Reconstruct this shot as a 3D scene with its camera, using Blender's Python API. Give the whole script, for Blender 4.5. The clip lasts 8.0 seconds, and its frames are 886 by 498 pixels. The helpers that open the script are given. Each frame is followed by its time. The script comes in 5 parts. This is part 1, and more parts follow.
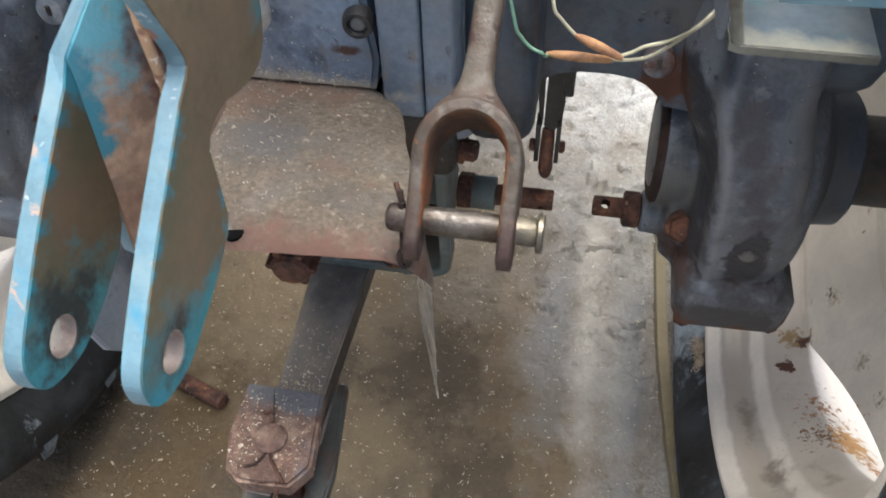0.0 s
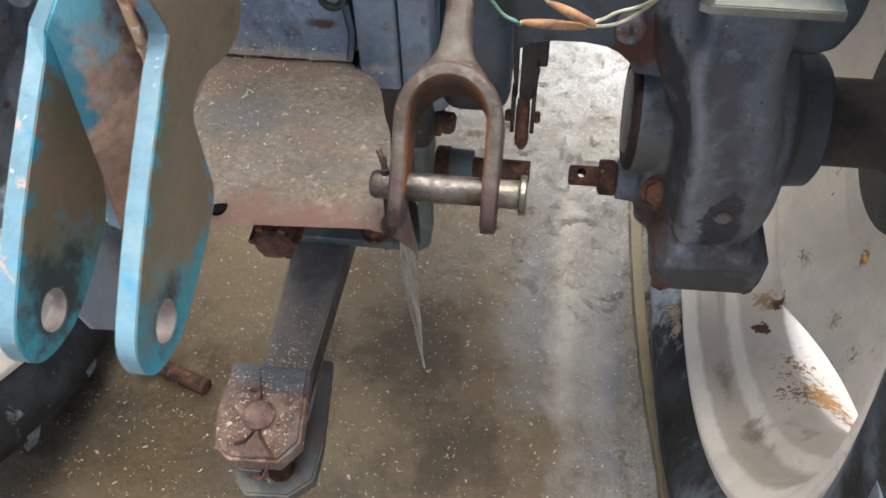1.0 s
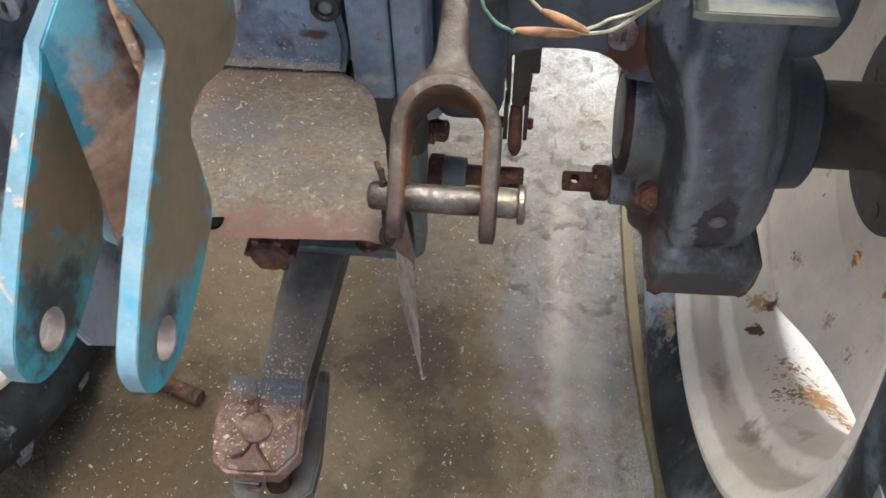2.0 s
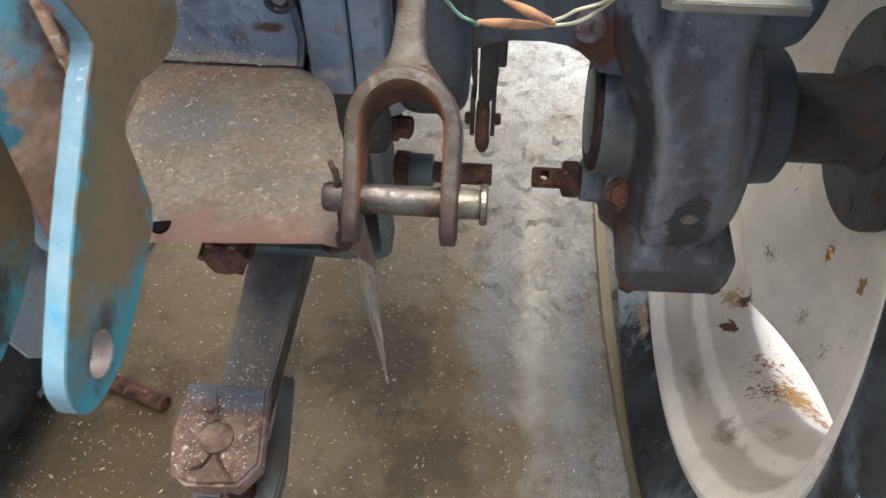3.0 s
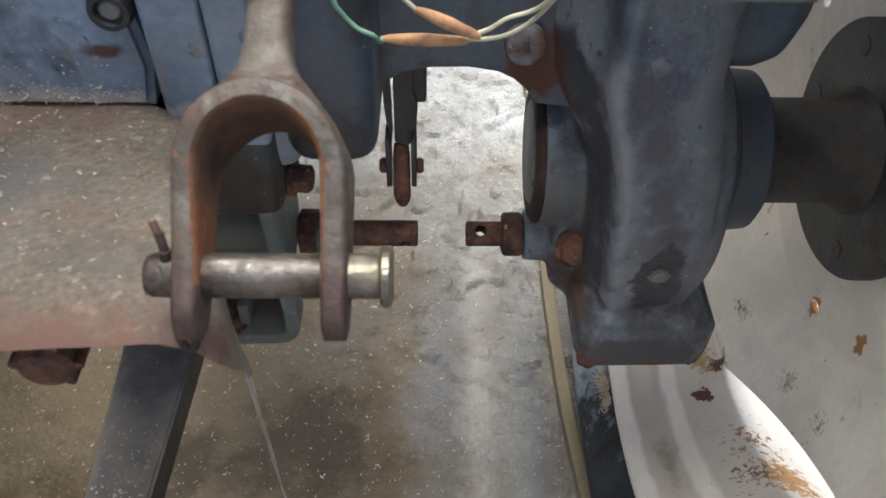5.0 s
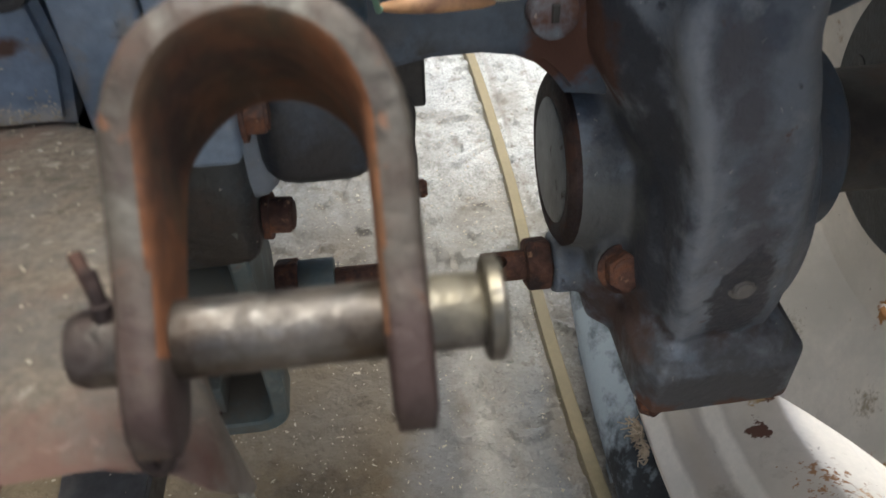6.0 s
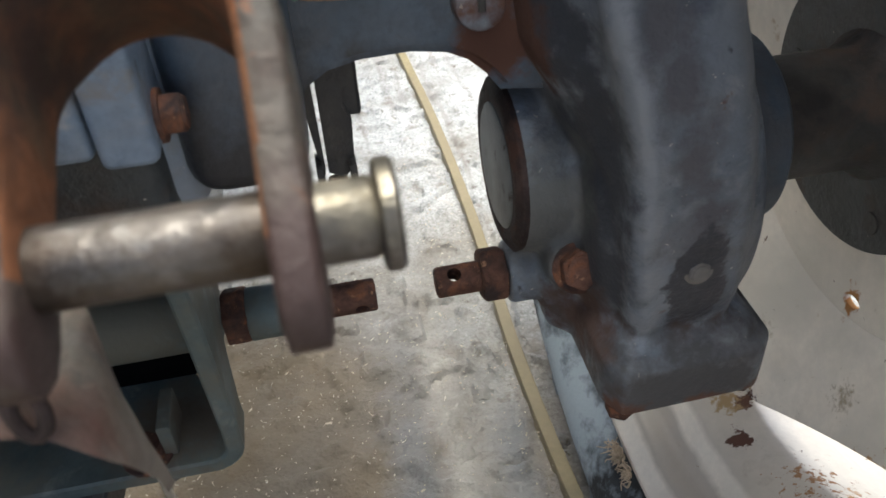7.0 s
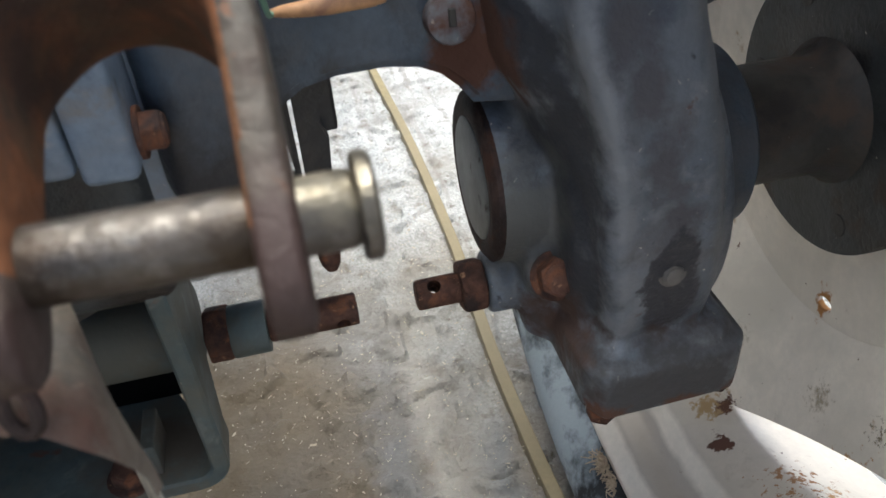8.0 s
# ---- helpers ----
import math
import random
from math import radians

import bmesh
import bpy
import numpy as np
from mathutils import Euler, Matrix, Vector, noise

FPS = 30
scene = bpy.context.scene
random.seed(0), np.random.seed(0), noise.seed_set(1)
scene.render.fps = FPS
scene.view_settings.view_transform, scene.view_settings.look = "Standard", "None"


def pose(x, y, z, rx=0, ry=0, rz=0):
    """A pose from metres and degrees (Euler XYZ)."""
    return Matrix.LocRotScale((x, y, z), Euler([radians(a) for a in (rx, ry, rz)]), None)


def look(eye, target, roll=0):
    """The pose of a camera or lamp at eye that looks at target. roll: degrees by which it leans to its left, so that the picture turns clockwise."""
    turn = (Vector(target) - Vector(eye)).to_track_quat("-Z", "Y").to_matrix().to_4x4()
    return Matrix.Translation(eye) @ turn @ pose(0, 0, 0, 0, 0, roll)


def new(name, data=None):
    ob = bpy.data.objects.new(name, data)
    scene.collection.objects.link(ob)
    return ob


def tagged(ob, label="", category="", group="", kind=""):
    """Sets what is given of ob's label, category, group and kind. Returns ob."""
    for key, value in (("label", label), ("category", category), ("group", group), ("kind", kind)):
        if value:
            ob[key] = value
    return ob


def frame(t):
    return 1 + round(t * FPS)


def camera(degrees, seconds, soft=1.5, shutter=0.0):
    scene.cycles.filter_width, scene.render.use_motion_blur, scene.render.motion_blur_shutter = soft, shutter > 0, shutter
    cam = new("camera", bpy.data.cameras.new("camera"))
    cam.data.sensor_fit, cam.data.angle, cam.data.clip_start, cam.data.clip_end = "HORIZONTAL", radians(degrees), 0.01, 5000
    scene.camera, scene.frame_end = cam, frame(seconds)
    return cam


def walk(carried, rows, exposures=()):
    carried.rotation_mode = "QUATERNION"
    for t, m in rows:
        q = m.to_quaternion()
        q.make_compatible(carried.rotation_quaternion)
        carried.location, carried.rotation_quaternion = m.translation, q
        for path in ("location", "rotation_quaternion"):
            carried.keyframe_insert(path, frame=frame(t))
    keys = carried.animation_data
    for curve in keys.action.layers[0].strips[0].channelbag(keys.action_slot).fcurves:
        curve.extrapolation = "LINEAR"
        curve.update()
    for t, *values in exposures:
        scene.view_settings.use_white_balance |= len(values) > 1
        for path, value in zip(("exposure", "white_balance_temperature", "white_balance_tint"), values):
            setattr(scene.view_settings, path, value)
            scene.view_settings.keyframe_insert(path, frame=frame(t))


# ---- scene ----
cam = camera(57.23, 8.0, 1.5, 0.4)
cam.data.dof.use_dof, cam.data.dof.focus_distance, cam.data.dof.aperture_fstop = True, 0.62, 20.0
PATH = [
    (0, (0.1278, 0.3261, 0.9892), (-0.1312, 1.5719, -0.5539), -2.30),
    (0.5, (0.1301, 0.3188, 0.9791), (-0.0789, 1.5451, -0.5869), -1.92),
    (1, (0.1237, 0.3131, 0.9870), (-0.0680, 1.5402, -0.5807), -2.04),
    (1.5, (0.1175, 0.3139, 0.9891), (-0.0672, 1.5501, -0.5722), -2.23),
    (3, (0.1250, 0.3335, 0.9736), (0.0166, 1.5679, -0.5963), -0.62),
    (3.5, (0.1318, 0.3461, 0.9547), (0.0380, 1.5719, -0.6228), -0.27),
    (4, (0.1274, 0.3446, 0.9560), (0.0461, 1.5975, -0.6007), 0.57),
    (4.5, (0.1441, 0.3722, 0.9455), (0.0962, 1.6776, -0.5689), 1.62),
    (4.7, (0.1446, 0.3981, 0.9167), (0.1210, 1.7239, -0.5805), 1.47),
    (5.8, (0.1041, 0.4819, 0.8064), (0.2353, 1.9032, -0.5945), -0.76),
    (6, (0.1008, 0.4998, 0.7830), (0.2508, 1.9449, -0.5914), -1.54),
    (6.5, (0.0909, 0.4924, 0.7480), (0.2801, 1.9992, -0.5534), -3.14),
    (7, (0.1138, 0.4880, 0.7498), (0.3403, 2.0255, -0.5091), -4.29),
    (7.5, (0.1150, 0.4772, 0.7405), (0.3787, 2.0315, -0.4902), -4.93),
    (8, (0.1123, 0.4782, 0.7489), (0.3971, 2.0397, -0.4679), -4.78),
]
walk(cam, [(t, look(eye, target, roll)) for t, eye, target, roll in PATH],
     [(0, 1.15, 6250, 5), (1, 1.2, 6250, 5), (3.5, 1.2, 6250, 4), (4.5, 1.2, 6060, 4), (6, 0.88, 6260, 2), (7, 1.08, 6200, 2), (8, 1.02, 6120, 2)])

# ---- world, sun, exposure ----
world = bpy.data.worlds.new("overcast_sky")
scene.world = world
world.use_nodes = True
wn = world.node_tree.nodes
sky = wn.new("ShaderNodeTexSky")
sky.sky_type = "NISHITA"
sky.sun_disc = False
sky.sun_elevation = radians(85)
sky.sun_rotation = radians(0)
sky.dust_density = 8.0
sky.air_density = 0.6
world.node_tree.links.new(sky.outputs["Color"], wn["Background"].inputs["Color"])
wn["Background"].inputs["Strength"].default_value = 0.15
sun = new("sun", bpy.data.lights.new("sun", "SUN"))
sun.data.energy = 1.8
sun.data.angle = radians(48)
sun.data.color = (1.0, 0.955, 0.89)
sun.matrix_world = look((0.0, 0.16, 2.1), (0, 0, 0))


# ---- materials ----
def shader(name, base, rough=0.6, metal=0.0, layers=(), tone=0.25, tone_scale=9.0, grain=0.12, grain_scale=160.0,
           bump=0.15, bump_scale=220.0, spec=0.5, lumps=0.0, lump_scale=40.0, lump_depth=0.01):
    """A painted, rusty or mineral surface: two scales of tone, patches laid over it, fine relief.
    layers: (colour, scale, threshold, softness, roughness, metal, seed[, stretch]) patches from warped noise."""
    m = bpy.data.materials.new(name)
    m.use_nodes = True
    nt = m.node_tree
    b = nt.nodes["Principled BSDF"]
    b.inputs["Specular IOR Level"].default_value = spec
    co = nt.nodes.new("ShaderNodeTexCoord")
    link = nt.links.new

    def noise_of(scale, detail, seed, stretch=(1, 1, 1), distort=0.0):
        mp = nt.nodes.new("ShaderNodeMapping")
        mp.inputs["Location"].default_value = (seed * 3.7, seed * 1.9, seed * 5.3)
        mp.inputs["Scale"].default_value = stretch
        n = nt.nodes.new("ShaderNodeTexNoise")
        n.inputs["Scale"].default_value = scale
        n.inputs["Detail"].default_value = detail
        n.inputs["Roughness"].default_value = 0.62
        n.inputs["Distortion"].default_value = distort
        link(co.outputs["Object"], mp.inputs["Vector"])
        link(mp.outputs["Vector"], n.inputs["Vector"])
        return n.outputs["Fac"]

    def ramp(fac, lo, hi, a, c):
        r = nt.nodes.new("ShaderNodeMapRange")
        r.inputs["From Min"].default_value, r.inputs["From Max"].default_value = lo, hi
        r.inputs["To Min"].default_value, r.inputs["To Max"].default_value = a, c
        link(fac, r.inputs["Value"])
        return r.outputs["Result"]

    def mixc(fac, a, c):
        x = nt.nodes.new("ShaderNodeMix")
        x.data_type = "RGBA"
        link(fac, x.inputs["Factor"])
        for v, s in ((a, x.inputs["A"]), (c, x.inputs["B"])):
            if isinstance(v, tuple):
                s.default_value = (*v, 1)
            else:
                link(v, s)
        return x.outputs["Result"]

    def mixf(fac, a, c):
        x = nt.nodes.new("ShaderNodeMix")
        link(fac, x.inputs["Factor"])
        for v, s in ((a, x.inputs["A"]), (c, x.inputs["B"])):
            if isinstance(v, (int, float)):
                s.default_value = v
            else:
                link(v, s)
        return x.outputs["Result"]

    seed = sum(ord(ch) for ch in name) % 17
    dark = tuple(v * (1 - tone) for v in base)
    lite = tuple(min(1.0, v * (1 + tone)) for v in base)
    col = mixc(ramp(noise_of(tone_scale, 5, seed), 0.35, 0.65, 0, 1), dark, lite)
    g = ramp(noise_of(grain_scale, 3, seed + 2), 0.3, 0.7, 1 - grain, 1 + grain)
    hsv = nt.nodes.new("ShaderNodeHueSaturation")
    link(col, hsv.inputs["Color"])
    link(g, hsv.inputs["Value"])
    col = hsv.outputs["Color"]
    rgh, met = ramp(noise_of(30, 4, seed + 4), 0.3, 0.7, max(0.05, rough - 0.1), min(1, rough + 0.1)), metal
    height = noise_of(bump_scale, 4, seed + 1)
    for lay in layers:
        c, scale, thr, soft, r2, m2, sd = lay[:7]
        f = ramp(noise_of(scale, 6, sd, lay[7] if len(lay) > 7 else (1, 1, 1), 0.3), thr - soft, thr + soft, 0, 1)
        col, rgh, met = mixc(f, col, c), mixf(f, rgh, r2), mixf(f, met, m2)
    if isinstance(met, (int, float)):
        b.inputs["Metallic"].default_value = met
    else:
        link(met, b.inputs["Metallic"])
    link(col, b.inputs["Base Color"])
    link(rgh, b.inputs["Roughness"])
    bp = nt.nodes.new("ShaderNodeBump")
    bp.inputs["Strength"].default_value = bump
    bp.inputs["Distance"].default_value = 0.002
    link(height, bp.inputs["Height"])
    if lumps:
        bp2 = nt.nodes.new("ShaderNodeBump")
        bp2.inputs["Strength"].default_value = lumps
        bp2.inputs["Distance"].default_value = lump_depth
        link(noise_of(lump_scale, 5, seed + 7), bp2.inputs["Height"])
        link(bp2.outputs["Normal"], bp.inputs["Normal"])
    link(bp.outputs["Normal"], b.inputs["Normal"])
    return m


RUST = (0.14, 0.058, 0.034)
cast_paint = shader("faded_slate_blue_paint", (0.118, 0.142, 0.178), 0.42, 0, [
    ((0.152, 0.170, 0.196), 7, 0.52, 0.10, 0.52, 0, 3),
    ((0.074, 0.088, 0.116), 9, 0.60, 0.05, 0.38, 0, 8),
    ((0.128, 0.124, 0.132), 15, 0.60, 0.07, 0.7, 0, 15),
    ((0.20, 0.214, 0.235), 42, 0.64, 0.05, 0.6, 0, 21),
    ((0.12, 0.066, 0.05), 46, 0.69, 0.03, 0.85, 0, 5),
    ((0.036, 0.042, 0.052), 80, 0.67, 0.035, 0.5, 0, 25),
    ((0.62, 0.57, 0.5), 230, 0.682, 0.008, 0.9, 0, 11)], 0.3, 9, 0.2, bump=0.4, bump_scale=190, lumps=0.3, lump_scale=70, lump_depth=0.006)
housing_paint = shader("dusty_blue_housing_paint", (0.165, 0.212, 0.278), 0.5, 0, [
    ((0.225, 0.232, 0.25), 9, 0.55, 0.12, 0.6, 0, 6),
    ((0.19, 0.19, 0.195), 40, 0.62, 0.06, 0.65, 0, 26),
    ((0.05, 0.055, 0.07), 55, 0.66, 0.04, 0.5, 0, 31),
    ((0.06, 0.078, 0.115), 11, 0.62, 0.05, 0.42, 0, 9),
    ((0.12, 0.065, 0.05), 24, 0.73, 0.03, 0.85, 0, 2),
    ((0.66, 0.6, 0.52), 170, 0.725, 0.010, 0.9, 0, 12)], 0.3, 8, 0.15, bump=0.3, bump_scale=170, lumps=0.15)
greasy_blue = shader("greasy_dark_blue_paint", (0.054, 0.078, 0.112), 0.42, 0, [
    ((0.085, 0.088, 0.098), 12, 0.56, 0.09, 0.55, 0, 3),
    ((0.024, 0.027, 0.034), 16, 0.58, 0.06, 0.35, 0, 7),
    ((0.11, 0.06, 0.042), 26, 0.70, 0.03, 0.85, 0, 11),
    ((0.6, 0.55, 0.48), 190, 0.735, 0.010, 0.9, 0, 13)], 0.3, 10, 0.15, bump=0.3)
bracket_paint = shader("grey_green_bracket_paint", (0.070, 0.092, 0.092), 0.55, 0, [
    ((0.115, 0.112, 0.09), 16, 0.55, 0.08, 0.8, 0, 14),
    ((0.15, 0.16, 0.15), 30, 0.62, 0.05, 0.7, 0, 4),
    ((0.55, 0.5, 0.42), 190, 0.735, 0.010, 0.9, 0, 24),
    (RUST, 30, 0.68, 0.04, 0.9, 0, 9)], 0.25, 14)
rust = shader("brown_rust", (0.092, 0.046, 0.033), 0.85, 0, [
    ((0.165, 0.070, 0.038), 70, 0.58, 0.05, 0.9, 0, 2),
    ((0.035, 0.023, 0.021), 45, 0.57, 0.06, 0.8, 0, 7),
    ((0.26, 0.15, 0.09), 160, 0.66, 0.03, 0.9, 0, 12)], 0.35, 40, 0.3, bump=0.7, bump_scale=300, spec=0.3, lumps=0.25, lump_scale=110, lump_depth=0.004)
dark_rust = shader("dark_purple_brown_rust", (0.040, 0.026, 0.023), 0.75, 0, [
    ((0.072, 0.038, 0.028), 60, 0.60, 0.06, 0.9, 0, 2),
    ((0.025, 0.018, 0.018), 40, 0.56, 0.06, 0.7, 0, 7)], 0.35, 40, 0.3, bump=0.6, bump_scale=300, spec=0.3)
fork_steel = shader("rust_filmed_fork_steel", (0.070, 0.058, 0.047), 0.55, 0.1, [
    ((0.070, 0.042, 0.031), 48, 0.55, 0.10, 0.7, 0, 4),
    ((0.112, 0.102, 0.086), 75, 0.58, 0.08, 0.5, 0.1, 1),
    ((0.04, 0.026, 0.022), 110, 0.60, 0.05, 0.45, 0, 6),
    ((0.16, 0.075, 0.04), 140, 0.66, 0.04, 0.8, 0, 16)], 0.3, 18, 0.2, bump=0.5, spec=0.4, lumps=0.2, lump_scale=90, lump_depth=0.003)
fork_inside = shader("orange_rusted_inner_face", (0.17, 0.068, 0.030), 0.85, 0, [
    ((0.052, 0.030, 0.022), 24, 0.54, 0.09, 0.85, 0, 4),
    ((0.062, 0.054, 0.034), 16, 0.58, 0.08, 0.8, 0, 7)], 0.3, 22, 0.25, bump=0.45, spec=0.3)
pin_steel = shader("worn_zinc_pin_steel", (0.100, 0.092, 0.085), 0.34, 0.85, [
    ((0.080, 0.066, 0.054), 75, 0.52, 0.11, 0.6, 0.3, 3),
    ((0.050, 0.038, 0.030), 150, 0.58, 0.08, 0.5, 0.1, 13),
    ((0.19, 0.18, 0.17), 110, 0.60, 0.10, 0.30, 0.9, 5)], 0.3, 40, 0.2, bump=0.5, bump_scale=110, lumps=0.3, lump_scale=80, lump_depth=0.003)
PIN_AT = (0.0795, 0.610, 0.6605)
bare_steel = shader("scuffed_bare_steel", (0.25, 0.205, 0.185), 0.65, 0.2, [
    ((0.2, 0.13, 0.09), 90, 0.6, 0.06, 0.7, 0.2, 3)], 0.25, 60)
shield_steel = shader("dusty_shield_plate", (0.235, 0.198, 0.158), 0.75, 0.05, [
    ((0.185, 0.18, 0.178), 13, 0.56, 0.10, 0.65, 0.1, 2),
    ((0.25, 0.165, 0.125), 15, 0.60, 0.09, 0.85, 0, 9),
    ((0.15, 0.125, 0.10), 110, 0.64, 0.06, 0.8, 0, 17),
    ((0.42, 0.37, 0.31), 130, 0.65, 0.04, 0.9, 0, 13)], 0.2, 22, 0.3, 260, bump=0.5, lumps=0.12)
# paler copy of the dusty shield steel, brightened as if lit
tongue_steel = shader("pale_dust_on_steel", (0.52, 0.49, 0.425), 0.8, 0, [
    ((0.27, 0.21, 0.165), 40, 0.60, 0.08, 0.85, 0, 9),
    ((0.66, 0.61, 0.53), 120, 0.64, 0.04, 0.9, 0, 13)], 0.25, 30, 0.3, 260, bump=0.5)
blue_edge = shader("chipped_light_blue_paint", (0.110, 0.205, 0.262), 0.5, 0, [
    ((0.155, 0.245, 0.285), 34, 0.55, 0.10, 0.55, 0, 2),
    ((0.04, 0.20, 0.32), 22, 0.62, 0.05, 0.5, 0, 4),
    ((0.36, 0.26, 0.21), 75, 0.65, 0.02, 0.8, 0, 8),
    ((0.46, 0.51, 0.54), 95, 0.68, 0.03, 0.6, 0, 18)], 0.15, 20, bump=0.3)
weld_scale = shader("flaking_tan_weld", (0.40, 0.255, 0.15), 0.8, 0, [
    ((0.17, 0.08, 0.05), 90, 0.57, 0.06, 0.85, 0, 4),
    ((0.70, 0.64, 0.56), 150, 0.60, 0.03, 0.6, 0, 8)], 0.3, 40, bump=0.6)
blue_face = shader("grime_over_blue_paint", (0.125, 0.100, 0.062), 0.65, 0, [
    ((0.170, 0.118, 0.076), 10, 0.55, 0.10, 0.75, 0, 3),
    ((0.094, 0.096, 0.060), 12, 0.56, 0.1, 0.65, 0, 6),
    ((0.04, 0.16, 0.20), 19, 0.68, 0.06, 0.5, 0, 5)], 0.2, 14, 0.15, bump=0.25)
web_paint = shader("worn_blue_paint_to_primer", (0.36, 0.245, 0.18), 0.7, 0, [
    ((0.17, 0.088, 0.066), 9, 0.55, 0.09, 0.8, 0, 4),
    ((0.24, 0.165, 0.125), 36, 0.60, 0.05, 0.8, 0, 9),
    ((0.05, 0.24, 0.33), 60, 0.69, 0.03, 0.5, 0, 14)], 0.25, 16, 0.25, bump=0.35)
bar_steel = shader("drawbar_dark_steel", (0.125, 0.12, 0.118), 0.55, 0.2, [
    ((0.23, 0.20, 0.165), 16, 0.55, 0.10, 0.8, 0, 3),
    ((0.55, 0.5, 0.42), 130, 0.70, 0.02, 0.9, 0, 5)], 0.3, 20, bump=0.3)
lower_steel = shader("greasy_dark_plate_steel", (0.065, 0.07, 0.07), 0.5, 0.2, [
    ((0.15, 0.14, 0.125), 26, 0.60, 0.08, 0.8, 0, 3),
    ((0.05, 0.035, 0.03), 40, 0.6, 0.05, 0.5, 0, 9)], 0.3, 20, bump=0.3)
# drawbar sides: near-black copy of the steel, with their shade in the colour
bar_side = shader("oily_black_bar_side", (0.024, 0.019, 0.015), 0.5, 0, [
    ((0.05, 0.038, 0.028), 30, 0.6, 0.08, 0.8, 0, 5)], 0.3, 20, bump=0.3)
clevis_rust = shader("dust_caked_rusty_clevis", (0.13, 0.080, 0.062), 0.85, 0, [
    ((0.11, 0.10, 0.105), 22, 0.58, 0.05, 0.7, 0.1, 6),
    ((0.27, 0.19, 0.145), 70, 0.57, 0.06, 0.95, 0, 2),
    ((0.66, 0.58, 0.48), 130, 0.66, 0.03, 0.95, 0, 4)], 0.3, 24, 0.3, bump=0.8, bump_scale=200, lumps=0.8, lump_scale=70, lump_depth=0.006)
rim_paint = shader("cream_white_rim_paint", (0.79, 0.73, 0.645), 0.4, 0, [
    ((0.64, 0.60, 0.53), 9, 0.54, 0.10, 0.5, 0, 2),
    ((0.45, 0.40, 0.33), 24, 0.70, 0.06, 0.7, 0, 10),
    ((0.42, 0.30, 0.17), 34, 0.695, 0.03, 0.7, 0, 17),
    ((0.12, 0.06, 0.04), 60, 0.735, 0.008, 0.85, 0, 7),
    ((0.16, 0.09, 0.05), 130, 0.715, 0.010, 0.85, 0, 27)], 0.08, 7, 0.05, bump=0.1)


def channel_shade(m, base_x, bands, colour):
    """Shade bands with a dusty tint painted in the turned channels of a rim, with ragged borders; bands: from and to
    along the axle.
    """
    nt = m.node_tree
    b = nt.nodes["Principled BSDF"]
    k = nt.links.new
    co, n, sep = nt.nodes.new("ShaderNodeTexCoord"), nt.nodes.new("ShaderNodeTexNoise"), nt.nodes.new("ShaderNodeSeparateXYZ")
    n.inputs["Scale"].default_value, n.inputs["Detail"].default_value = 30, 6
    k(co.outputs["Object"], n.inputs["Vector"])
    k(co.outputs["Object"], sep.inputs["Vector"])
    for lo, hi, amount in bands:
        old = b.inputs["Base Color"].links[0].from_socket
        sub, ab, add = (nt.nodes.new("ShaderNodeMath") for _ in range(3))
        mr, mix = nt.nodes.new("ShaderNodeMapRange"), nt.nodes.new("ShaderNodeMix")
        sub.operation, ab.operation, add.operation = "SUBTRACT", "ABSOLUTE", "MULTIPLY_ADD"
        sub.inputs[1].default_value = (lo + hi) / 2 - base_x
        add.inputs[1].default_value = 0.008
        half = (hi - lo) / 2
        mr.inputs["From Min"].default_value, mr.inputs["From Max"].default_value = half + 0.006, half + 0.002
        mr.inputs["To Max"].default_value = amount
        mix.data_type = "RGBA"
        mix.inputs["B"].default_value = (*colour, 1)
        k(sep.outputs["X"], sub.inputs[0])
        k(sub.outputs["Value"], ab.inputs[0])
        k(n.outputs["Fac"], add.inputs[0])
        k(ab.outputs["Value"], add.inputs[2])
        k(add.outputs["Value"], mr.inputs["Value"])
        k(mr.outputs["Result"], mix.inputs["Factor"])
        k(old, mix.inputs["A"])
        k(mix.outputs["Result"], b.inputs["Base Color"])


